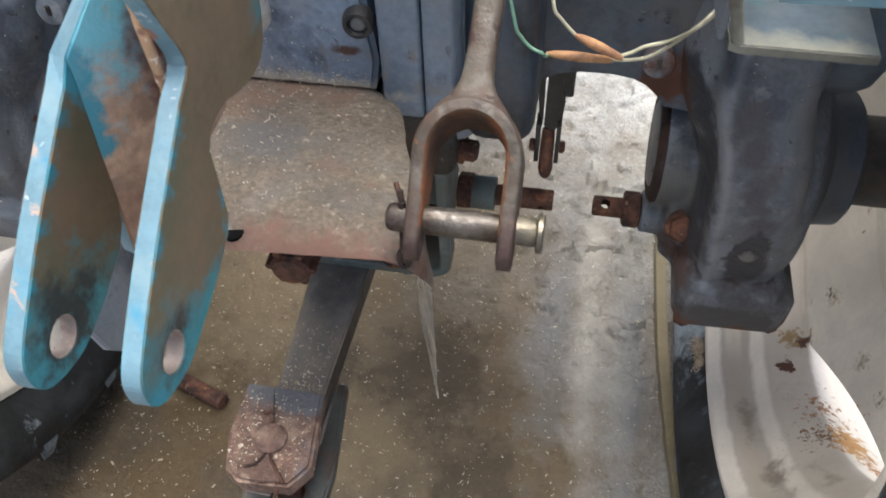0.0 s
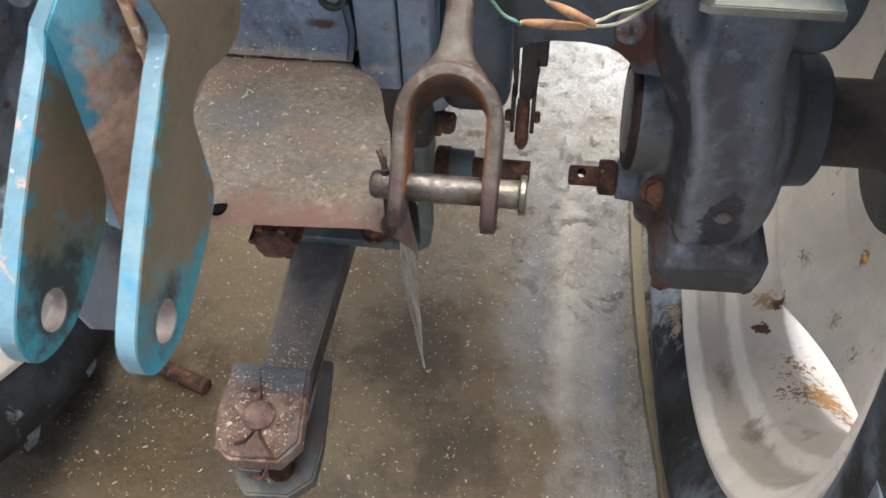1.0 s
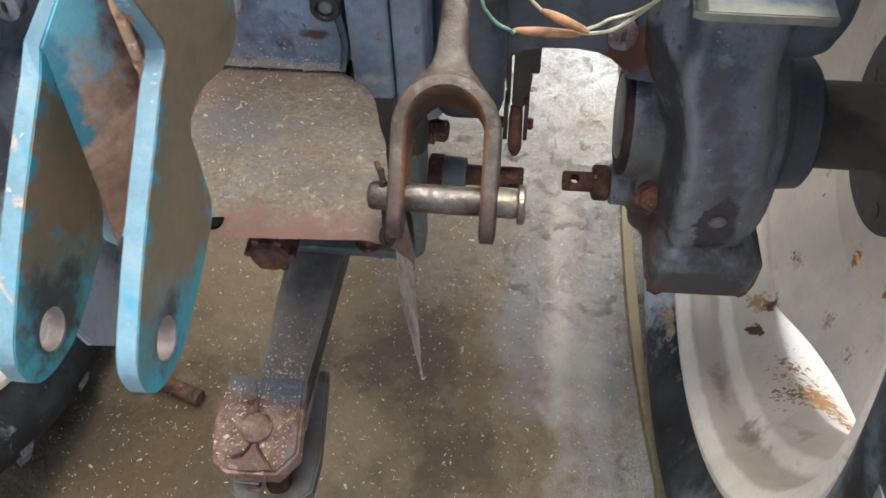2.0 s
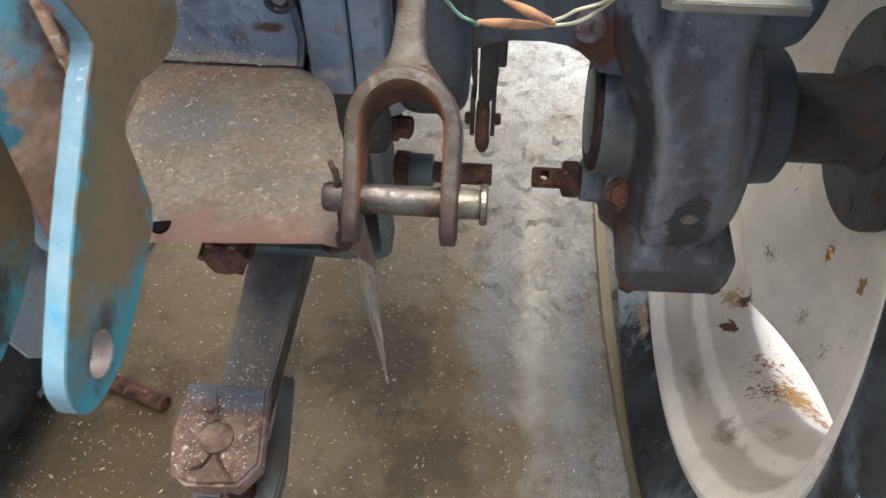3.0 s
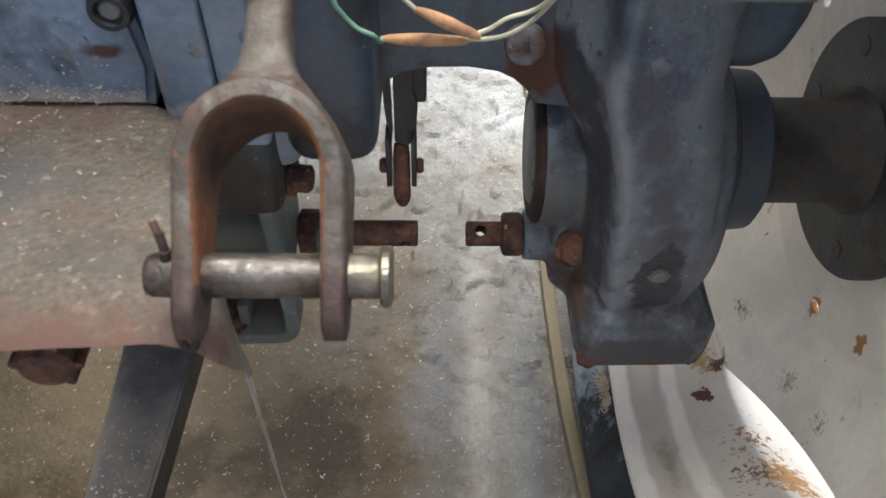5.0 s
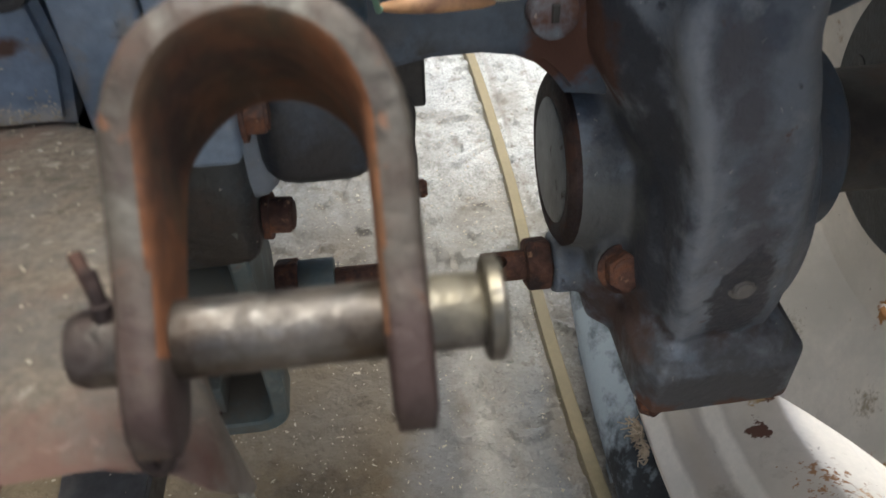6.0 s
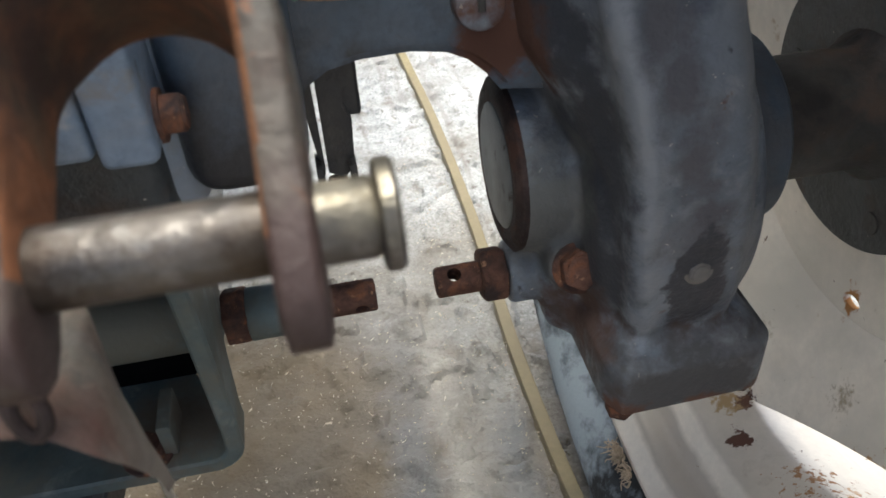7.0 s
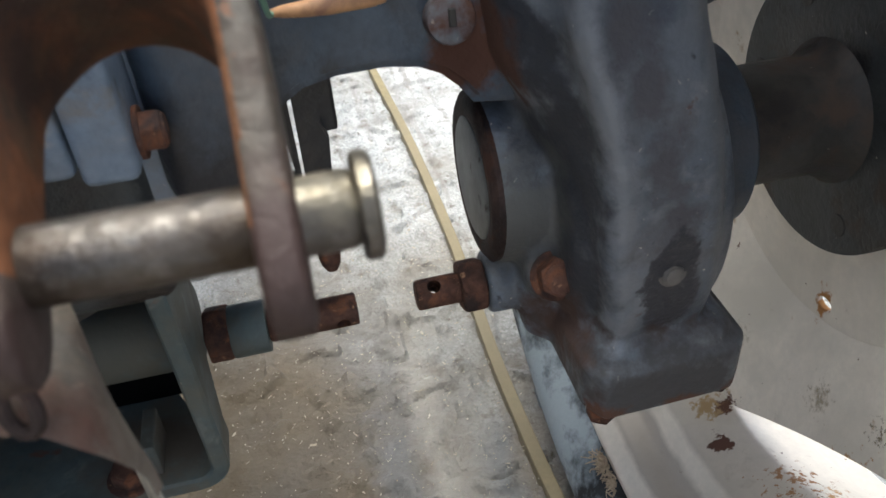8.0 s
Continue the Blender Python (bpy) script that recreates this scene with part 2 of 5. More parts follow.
def patch(m, base, centre, radius, colour, grain, cut, rough=0.85, squash=(1, 1, 1), soft=0.03):
    """A ragged patch of colour at one place of a material, for stains and painted light; base: the thing's origin."""
    nt = m.node_tree
    b = nt.nodes["Principled BSDF"]
    old, old_r = b.inputs["Base Color"].links[0].from_socket, b.inputs["Roughness"].links[0].from_socket
    co, n = nt.nodes.new("ShaderNodeTexCoord"), nt.nodes.new("ShaderNodeTexNoise")
    n.inputs["Scale"].default_value, n.inputs["Detail"].default_value, n.inputs["Roughness"].default_value = grain, 5, 0.65
    sub, sc, ln = (nt.nodes.new("ShaderNodeVectorMath") for _ in range(3))
    sub.operation, sc.operation, ln.operation = "SUBTRACT", "MULTIPLY", "LENGTH"
    sub.inputs[1].default_value = [c - o for c, o in zip(centre, base)]
    sc.inputs[1].default_value = [1 / radius / q for q in squash]
    near, add, mr = nt.nodes.new("ShaderNodeMapRange"), nt.nodes.new("ShaderNodeMath"), nt.nodes.new("ShaderNodeMapRange")
    near.inputs["From Min"].default_value, near.inputs["From Max"].default_value = 1.0, 0.0
    near.inputs["To Max"].default_value = 0.45
    near.clamp = False
    add.operation = "ADD"
    mr.inputs["From Min"].default_value, mr.inputs["From Max"].default_value = cut - soft, cut + soft
    gate = nt.nodes.new("ShaderNodeMath")
    gate.operation = "LESS_THAN"
    gate.inputs[1].default_value = 2.0
    both = nt.nodes.new("ShaderNodeMath")
    both.operation = "MULTIPLY"
    mix, mr2 = nt.nodes.new("ShaderNodeMix"), nt.nodes.new("ShaderNodeMix")
    mix.data_type = "RGBA"
    mix.inputs["B"].default_value = (*colour, 1)
    mr2.inputs["B"].default_value = rough
    k = nt.links.new
    k(co.outputs["Object"], n.inputs["Vector"])
    k(co.outputs["Object"], sub.inputs[0])
    k(sub.outputs["Vector"], sc.inputs[0])
    k(sc.outputs["Vector"], ln.inputs[0])
    k(ln.outputs["Value"], near.inputs["Value"])
    k(ln.outputs["Value"], gate.inputs[0])
    k(near.outputs["Result"], add.inputs[0])
    k(n.outputs["Fac"], add.inputs[1])
    k(add.outputs["Value"], mr.inputs["Value"])
    k(mr.outputs["Result"], both.inputs[0])
    k(gate.outputs["Value"], both.inputs[1])
    k(both.outputs["Value"], mix.inputs["Factor"])
    k(both.outputs["Value"], mr2.inputs["Factor"])
    k(old, mix.inputs["A"])
    k(old_r, mr2.inputs["A"])
    k(mix.outputs["Result"], b.inputs["Base Color"])
    k(mr2.outputs["Result"], b.inputs["Roughness"])


TRACTOR_AT, BRACKET_AT, SHIELD_AT = (-0.032, 0.9, 0.0), (-0.06, 0.56, 0.75), (-0.04, 0.69, 0.60)
BROWN_RUST, ORANGE_RUST = (0.10, 0.045, 0.03), (0.36, 0.17, 0.05)
channel_shade(rim_paint, TRACTOR_AT[0], ((0.346, 0.376, 0.75), (0.387, 0.431, 0.55)), (0.38, 0.335, 0.28))
patch(rim_paint, TRACTOR_AT, (0.405, 0.864, 0.190), 0.0165, BROWN_RUST, 110, 0.66, squash=(0.8, 1.1, 1))
patch(rim_paint, TRACTOR_AT, (0.423, 0.897, 0.1945), 0.016, (0.11, 0.05, 0.032), 150, 0.66, squash=(1, 0.8, 0.8))
patch(rim_paint, TRACTOR_AT, (0.412, 0.903, 0.194), 0.022, (0.36, 0.25, 0.13), 150, 0.72, soft=0.06)
patch(rim_paint, TRACTOR_AT, (0.445, 0.752, 0.236), 0.058, (0.44, 0.24, 0.09), 130, 0.735, squash=(0.6, 1, 1), soft=0.05)
patch(rim_paint, TRACTOR_AT, (0.46, 0.735, 0.250), 0.025, ORANGE_RUST, 170, 0.74, squash=(0.6, 1, 1), soft=0.05)
patch(rim_paint, TRACTOR_AT, (0.42, 0.76, 0.225), 0.09, (0.20, 0.12, 0.07), 200, 0.925, soft=0.03)
patch(rim_paint, TRACTOR_AT, (0.472, 0.866, 0.326), 0.021, (0.40, 0.19, 0.06), 110, 0.64, squash=(1, 0.5, 1), soft=0.05)
patch(rim_paint, TRACTOR_AT, (0.472, 0.797, 0.365), 0.017, (0.34, 0.17, 0.06), 120, 0.66, squash=(1, 0.5, 1))
patch(rim_paint, TRACTOR_AT, (0.446, 0.932, 0.240), 0.036, (0.12, 0.10, 0.06), 260, 0.93, soft=0.05)
patch(rim_paint, TRACTOR_AT, (0.446, 0.925, 0.244), 0.030, (0.40, 0.34, 0.25), 200, 0.89, soft=0.10)
patch(rim_paint, TRACTOR_AT, (0.452, 0.825, 0.270), 0.034, (0.40, 0.34, 0.25), 200, 0.89, soft=0.10)
patch(rim_paint, TRACTOR_AT, (0.451, 0.765, 0.300), 0.036, (0.22, 0.18, 0.12), 230, 0.935, soft=0.05)
# the casting: grease and painted shade in the hollow flank, a worn ridge with a highlight painted in, a stained band
# beside it, dull rust at the foot
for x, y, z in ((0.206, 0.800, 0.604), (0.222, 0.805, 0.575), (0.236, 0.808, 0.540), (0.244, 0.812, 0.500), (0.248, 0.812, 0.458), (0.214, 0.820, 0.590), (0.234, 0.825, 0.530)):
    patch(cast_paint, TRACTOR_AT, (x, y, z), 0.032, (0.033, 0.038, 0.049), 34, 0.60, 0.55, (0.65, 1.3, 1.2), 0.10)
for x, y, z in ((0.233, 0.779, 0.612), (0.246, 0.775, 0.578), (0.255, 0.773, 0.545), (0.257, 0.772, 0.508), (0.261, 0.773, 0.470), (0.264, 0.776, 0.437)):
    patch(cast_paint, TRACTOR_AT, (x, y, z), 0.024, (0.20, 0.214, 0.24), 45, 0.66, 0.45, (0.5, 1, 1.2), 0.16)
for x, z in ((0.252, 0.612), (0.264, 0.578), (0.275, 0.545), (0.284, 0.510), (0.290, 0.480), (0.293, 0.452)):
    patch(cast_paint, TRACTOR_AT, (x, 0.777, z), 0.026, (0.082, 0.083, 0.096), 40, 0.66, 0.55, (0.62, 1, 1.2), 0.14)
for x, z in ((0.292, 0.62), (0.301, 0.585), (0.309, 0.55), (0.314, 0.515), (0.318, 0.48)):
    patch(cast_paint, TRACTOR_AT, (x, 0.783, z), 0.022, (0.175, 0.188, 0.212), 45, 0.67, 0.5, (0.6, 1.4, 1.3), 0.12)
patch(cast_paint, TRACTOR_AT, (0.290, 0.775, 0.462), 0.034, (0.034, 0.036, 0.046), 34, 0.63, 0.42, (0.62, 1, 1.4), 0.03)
patch(rim_paint, TRACTOR_AT, (0.43, 0.80, 0.205), 0.075, (0.32, 0.17, 0.08), 150, 0.915, soft=0.03)
patch(rim_paint, TRACTOR_AT, (0.455, 0.715, 0.262), 0.045, ORANGE_RUST, 140, 0.80, squash=(0.6, 1, 1), soft=0.05)
patch(rim_paint, TRACTOR_AT, (0.365, 0.80, 0.165), 0.06, (0.30, 0.26, 0.21), 40, 0.80, squash=(0.35, 1, 1), soft=0.12)
patch(rim_paint, TRACTOR_AT, (0.375, 0.70, 0.215), 0.06, (0.28, 0.24, 0.19), 40, 0.78, squash=(0.35, 1, 1), soft=0.12)
patch(rim_paint, TRACTOR_AT, (0.405, 0.68, 0.255), 0.05, (0.34, 0.29, 0.23), 40, 0.80, squash=(0.4, 1, 1), soft=0.12)
patch(cast_paint, TRACTOR_AT, (0.205, 0.852, 0.578), 0.040, (0.085, 0.040, 0.028), 40, 0.62, 0.85, (1, 1, 1), 0.10)
for x, y, z, r in ((0.252, 0.770, 0.392, 0.018), (0.338, 0.775, 0.388, 0.014), (0.285, 0.784, 0.424, 0.018), (0.262, 0.790, 0.426, 0.018), (0.310, 0.784, 0.424, 0.016), (0.236, 0.838, 0.405, 0.030), (0.225, 0.856, 0.448, 0.022)):
    patch(cast_paint, TRACTOR_AT, (x, y, z), r, (0.060, 0.042, 0.038), 70, 0.74, 0.85, (1, 1, 1), 0.12)
patch(cast_paint, TRACTOR_AT, (0.292, 0.785, 0.396), 0.080, (0.058, 0.058, 0.062), 40, 0.59, 0.7, (1, 1, 0.45), 0.14)
patch(cast_paint, TRACTOR_AT, (0.225, 0.865, 0.475), 0.068, (0.105, 0.108, 0.106), 30, 0.59, 0.6, (0.8, 1, 1), 0.14)
patch(cast_paint, TRACTOR_AT, (0.240, 0.815, 0.415), 0.034, (0.075, 0.045, 0.036), 50, 0.62, 0.85, (0.9, 1, 1), 0.14)
for x, y, z in ((0.250, 0.768, 0.380), (0.336, 0.775, 0.380), (0.300, 0.768, 0.378)):
    patch(cast_paint, TRACTOR_AT, (x, y, z), 0.020, (0.10, 0.048, 0.032), 80, 0.66, 0.85, (1.2, 1, 0.6), 0.10)
# side bulge coloured darker towards its underside
patch(greasy_blue, TRACTOR_AT, (0.075, 0.795, 0.556), 0.050, (0.020, 0.023, 0.030), 40, 0.62, 0.4, (1.2, 1, 0.9), 0.14)
patch(greasy_blue, TRACTOR_AT, (0.205, 0.855, 0.573), 0.03, (0.10, 0.045, 0.03), 40, 0.60, 0.85, (1, 1, 1), 0.10)
patch(blue_face, BRACKET_AT, (-0.06, 0.478, 0.668), 0.060, (0.035, 0.165, 0.205), 46, 0.63, 0.5, (3, 1, 0.8), 0.16)
patch(blue_face, BRACKET_AT, (-0.06, 0.499, 0.684), 0.022, (0.045, 0.043, 0.04), 60, 0.62, 0.6, (3, 1, 1), 0.10)
patch(blue_face, BRACKET_AT, (-0.088, 0.487, 0.672), 0.052, (0.040, 0.21, 0.26), 60, 0.60, 0.5, (0.5, 1, 0.9), 0.14)
patch(blue_face, BRACKET_AT, (-0.088, 0.500, 0.685), 0.034, (0.028, 0.036, 0.038), 70, 0.62, 0.6, (0.5, 1, 1), 0.12)
patch(blue_face, BRACKET_AT, (-0.034, 0.530, 0.672), 0.034, (0.040, 0.19, 0.23), 70, 0.62, 0.5, (0.6, 1.3, 0.5), 0.14)
for y, z, r in ((0.4735, 0.704, 0.010), (0.484, 0.7125, 0.008), (0.4935, 0.7205, 0.009), (0.504, 0.728, 0.007), (0.514, 0.736, 0.010), (0.5335, 0.749, 0.009), (0.545, 0.756, 0.008), (0.555, 0.764, 0.010),
                (0.474, 0.676, 0.015), (0.50, 0.666, 0.011), (0.57, 0.688, 0.011), (0.573, 0.705, 0.009)):
    patch(blue_face, BRACKET_AT, (-0.06, y, z), r, (0.035, 0.20, 0.27), 110, 0.72, 0.5, (9, 1, 1), 0.13)
patch(web_paint, BRACKET_AT, (-0.078, 0.586, 0.806), 0.056, (0.16, 0.45, 0.56), 75, 0.60, 0.5, (1, 1, 1), 0.16)
for y, z in ((0.575, 0.775), (0.5745, 0.765), (0.5740, 0.757), (0.5735, 0.749), (0.573, 0.742), (0.572, 0.732)):
    patch(web_paint, BRACKET_AT, (-0.0835, y, z), 0.009, (0.07, 0.26, 0.35), 90, 0.64, 0.5, (1, 1, 1.3), 0.10)
for z in (0.825, 0.805, 0.787, 0.769, 0.751, 0.733, 0.715):
    patch(web_paint, BRACKET_AT, (-0.0585, 0.6035, z), 0.0128, (0.11, 0.05, 0.044), 50, 0.63, 0.75, (1, 1, 1.2), 0.16)
for x, y, z in ((-0.0885, 0.599, 0.7855), (-0.0885, 0.604, 0.7875), (-0.0885, 0.609, 0.789), (-0.0885, 0.6045, 0.783), (-0.040, 0.575, 0.797)):
    patch(blue_edge, BRACKET_AT, (x, y, z), 0.0055, (0.26, 0.125, 0.085), 120, 0.62, 0.8, (0.7, 1.2, 1), 0.05)
patch(blue_face, BRACKET_AT, (-0.084, 0.572, 0.775), 0.022, (0.05, 0.25, 0.34), 60, 0.66, 0.5, (0.5, 1, 1), 0.10)
patch(housing_paint, TRACTOR_AT, (-0.07, 0.772, 0.609), 0.085, (0.36, 0.34, 0.31), 70, 0.66, 0.9, (1.4, 0.5, 0.11), 0.14)
patch(housing_paint, TRACTOR_AT, (-0.030, 0.774, 0.640), 0.010, (0.085, 0.048, 0.034), 60, 0.62, 0.85, (1.3, 1, 0.5), 0.12)
patch(shield_steel, SHIELD_AT, (0.0, 0.60, 0.625), 0.09, (0.235, 0.14, 0.11), 45, 0.70, 0.85, (1.4, 0.35, 1), 0.14)
patch(clevis_rust, (-0.06, 0.66, 0.385), (-0.062, 0.618, 0.425), 0.024, (0.10, 0.105, 0.12), 45, 0.64, 0.6, (2, 1, 1), 0.08)
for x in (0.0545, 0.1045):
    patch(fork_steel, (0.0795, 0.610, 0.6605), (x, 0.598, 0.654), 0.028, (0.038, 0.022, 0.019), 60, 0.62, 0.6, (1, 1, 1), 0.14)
patch(shield_steel, SHIELD_AT, (0.060, 0.612, 0.575), 0.045, (0.35, 0.305, 0.26), 60, 0.64, 0.85, (0.4, 1, 1), 0.14)
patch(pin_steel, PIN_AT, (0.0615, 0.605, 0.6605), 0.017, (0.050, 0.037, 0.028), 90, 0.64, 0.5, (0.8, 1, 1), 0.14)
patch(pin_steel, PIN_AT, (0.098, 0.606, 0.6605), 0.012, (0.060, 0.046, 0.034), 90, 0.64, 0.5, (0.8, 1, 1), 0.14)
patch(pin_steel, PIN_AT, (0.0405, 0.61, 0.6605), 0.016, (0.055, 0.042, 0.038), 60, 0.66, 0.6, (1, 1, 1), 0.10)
patch(pin_steel, PIN_AT, (0.117, 0.61, 0.668), 0.014, (0.145, 0.127, 0.092), 60, 0.66, 0.36, (1, 1, 1), 0.12)
rubber = shader("dusty_black_rubber", (0.016, 0.017, 0.018), 0.6, 0, [
    ((0.036, 0.042, 0.048), 14, 0.56, 0.09, 0.6, 0, 3),
    ((0.16, 0.185, 0.21), 40, 0.68, 0.05, 0.9, 0, 6)], 0.3, 12, 0.2, bump=0.3, spec=0.25)
# tyre side: pale dust, with a bluish sheen painted into the colour
patch(rubber, TRACTOR_AT, (0.31, 1.04, 0.09), 0.16, (0.30, 0.35, 0.39), 30, 0.66, 0.5, (0.5, 1, 0.6), 0.12)
patch(rubber, TRACTOR_AT, (0.32, 0.55, 0.40), 0.26, (0.11, 0.14, 0.165), 22, 0.64, 0.4, (0.5, 1, 1), 0.12)
tread_dust = shader("pale_dusted_tread_rubber", (0.13, 0.155, 0.175), 0.75, 0, [
    ((0.26, 0.29, 0.31), 26, 0.56, 0.07, 0.9, 0, 3),
    ((0.06, 0.07, 0.08), 20, 0.62, 0.06, 0.7, 0, 8)], 0.25, 20, 0.25, bump=0.6, lumps=0.4, lump_scale=70)
dark_steel = shader("greasy_dark_axle_steel", (0.050, 0.050, 0.048), 0.5, 0.15, [
    ((0.070, 0.044, 0.030), 9, 0.60, 0.08, 0.8, 0, 13),
    ((0.6, 0.55, 0.48), 180, 0.72, 0.008, 0.9, 0, 19),
    ((0.09, 0.065, 0.05), 20, 0.56, 0.08, 0.8, 0, 3),
    ((0.02, 0.018, 0.018), 14, 0.6, 0.06, 0.35, 0, 6)], 0.3, 14, bump=0.3)
hub_grease = shader("black_hub_grease", (0.026, 0.026, 0.028), 0.45, 0.1, [
    ((0.055, 0.05, 0.046), 22, 0.58, 0.08, 0.7, 0, 3),
    ((0.30, 0.15, 0.06), 90, 0.735, 0.012, 0.85, 0, 7),
    ((0.55, 0.5, 0.45), 150, 0.76, 0.008, 0.9, 0, 9)], 0.3, 18, bump=0.4)
hub_paint = shader("grease_streaked_grey_green_hub", (0.034, 0.038, 0.040), 0.5, 0.05, [
    ((0.052, 0.057, 0.058), 12, 0.56, 0.09, 0.6, 0, 3),
    ((0.016, 0.014, 0.014), 15, 0.57, 0.04, 0.4, 0, 11),
    ((0.060, 0.034, 0.022), 11, 0.64, 0.06, 0.8, 0, 17),
    ((0.30, 0.15, 0.06), 90, 0.72, 0.012, 0.85, 0, 7),
    ((0.6, 0.55, 0.48), 170, 0.72, 0.008, 0.9, 0, 9)], 0.3, 18, bump=0.5, lumps=0.3, lump_scale=60, lump_depth=0.003)
cap_metal = shader("pale_cap_metal", (0.17, 0.18, 0.185), 0.5, 0.3, [
    ((0.06, 0.05, 0.045), 60, 0.66, 0.03, 0.8, 0, 5)], 0.15, 20, bump=0.2)
step_paint = shader("dusty_grey_blue_step_paint", (0.056, 0.075, 0.094), 0.7, 0, [
    ((0.10, 0.112, 0.122), 12, 0.55, 0.12, 0.75, 0, 3),
    ((0.05, 0.10, 0.12), 20, 0.64, 0.06, 0.6, 0, 6),
    ((0.24, 0.15, 0.10), 45, 0.70, 0.04, 0.85, 0, 8)], 0.2, 16, bump=0.25, spec=0.12)
patch(step_paint, TRACTOR_AT, (0.255, 0.722, 0.704), 0.022, (0.18, 0.18, 0.155), 40, 0.68, 0.85, (4, 0.8, 1), 0.2)
lever_paint = shader("chipped_pale_grey_paint", (0.36, 0.37, 0.37), 0.55, 0, [
    ((0.22, 0.21, 0.19), 30, 0.58, 0.08, 0.7, 0, 4),
    ((0.14, 0.07, 0.045), 70, 0.66, 0.03, 0.85, 0, 9)], 0.2, 30, bump=0.25)
step_edge = shader("pale_worn_step_edge", (0.17, 0.172, 0.145), 0.75, 0, [
    ((0.10, 0.085, 0.065), 60, 0.58, 0.06, 0.85, 0, 3)], 0.2, 30, bump=0.3)
strip_wood = shader("weathered_yellow_strip", (0.20, 0.165, 0.088), 0.65, 0, [
    ((0.20, 0.165, 0.105), 8, 0.55, 0.1, 0.7, 0, 3, (1, 0.2, 1))], 0.15, 25, 0.15)
concrete = shader("rough_concrete", (0.385, 0.395, 0.395), 0.62, 0, [
    ((0.27, 0.265, 0.25), 6.0, 0.56, 0.10, 0.9, 0, 6),
    ((0.25, 0.24, 0.23), 5.0, 0.60, 0.06, 0.9, 0, 14, (4, 0.25, 1)),
    ((0.20, 0.185, 0.165), 30, 0.62, 0.06, 0.8, 0, 9),
    # dark and pale flecks paint the shade of pits and light on ridges
    ((0.15, 0.135, 0.12), 62, 0.66, 0.04, 0.85, 0, 19),
    ((0.11, 0.10, 0.09), 150, 0.665, 0.03, 0.85, 0, 39),
    ((0.45, 0.44, 0.42), 48, 0.64, 0.05, 0.85, 0, 29)], 0.15, 14, 0.38, 260, bump=0.9, bump_scale=150, spec=0.45,
    lumps=0.9, lump_scale=60, lump_depth=0.009)


def oil_stain(m, colours, centre, radius):
    """A wide oily brown stain laid over a material, with a ragged edge."""
    nt = m.node_tree
    b = nt.nodes["Principled BSDF"]
    old = b.inputs["Base Color"].links[0].from_socket
    co = nt.nodes.new("ShaderNodeTexCoord")
    n1, n2 = nt.nodes.new("ShaderNodeTexNoise"), nt.nodes.new("ShaderNodeTexNoise")
    n1.inputs["Scale"].default_value, n1.inputs["Detail"].default_value = 4.5, 6
    n2.inputs["Scale"].default_value, n2.inputs["Detail"].default_value = 11, 7
    vec = nt.nodes.new("ShaderNodeVectorMath")
    vec.operation = "SUBTRACT"
    vec.inputs[1].default_value = (*centre, 0)
    sc = nt.nodes.new("ShaderNodeVectorMath")
    sc.operation = "MULTIPLY"
    sc.inputs[1].default_value = (1 / radius[0], 1 / radius[1], 0)
    ln = nt.nodes.new("ShaderNodeVectorMath")
    ln.operation = "LENGTH"
    add = nt.nodes.new("ShaderNodeMath")
    add.operation = "ADD"
    mr = nt.nodes.new("ShaderNodeMapRange")
    mr.inputs["From Min"].default_value, mr.inputs["From Max"].default_value = 1.75, 1.1
    tone = nt.nodes.new("ShaderNodeMix")
    tone.data_type = "RGBA"
    tone.inputs["A"].default_value, tone.inputs["B"].default_value = (*colours[0], 1), (*colours[1], 1)
    mix = nt.nodes.new("ShaderNodeMix")
    mix.data_type = "RGBA"
    k = nt.links.new
    k(co.outputs["Object"], n1.inputs["Vector"])
    k(co.outputs["Object"], n2.inputs["Vector"])
    k(co.outputs["Object"], vec.inputs[0])
    k(vec.outputs["Vector"], sc.inputs[0])
    k(sc.outputs["Vector"], ln.inputs[0])
    k(ln.outputs["Value"], add.inputs[0])
    k(n1.outputs["Fac"], add.inputs[1])
    k(add.outputs["Value"], mr.inputs["Value"])
    k(n2.outputs["Fac"], tone.inputs["Factor"])
    k(mr.outputs["Result"], mix.inputs["Factor"])
    k(old, mix.inputs["A"])
    k(tone.outputs["Result"], mix.inputs["B"])
    k(mix.outputs["Result"], b.inputs["Base Color"])


# light falloff on the mid floor painted as a darker patch
patch(concrete, (0, 0, 0), (0.07, 1.207, 0), 0.30, (0.20, 0.195, 0.185), 10, 0.64, 0.6, (0.7, 1, 1), 0.2)
oil_stain(concrete, ((0.088, 0.063, 0.034), (0.19, 0.148, 0.095)), (-0.34, 0.42), (0.86, 1.16))
# bands of light and shade beside the strip, painted into the floor colour
patch(concrete, (0, 0, 0), (0.149, 1.024, 0), 0.26, (0.185, 0.182, 0.174), 12, 0.66, 0.5, (0.19, 1, 1), 0.2)
patch(concrete, (0, 0, 0), (0.198, 1.015, 0), 0.29, (0.37, 0.35, 0.315), 12, 0.68, 0.6, (0.12, 1, 1), 0.2)
patch(concrete, (0, 0, 0), (0.257, 0.957, 0), 0.27, (0.165, 0.17, 0.175), 12, 0.66, 0.5, (0.11, 1, 1), 0.16)
patch(concrete, (0, 0, 0), (0.24, 0.95, 0), 0.6, (0.30, 0.29, 0.27), 11, 0.82, 0.8, (0.09, 1, 1), 0.2)
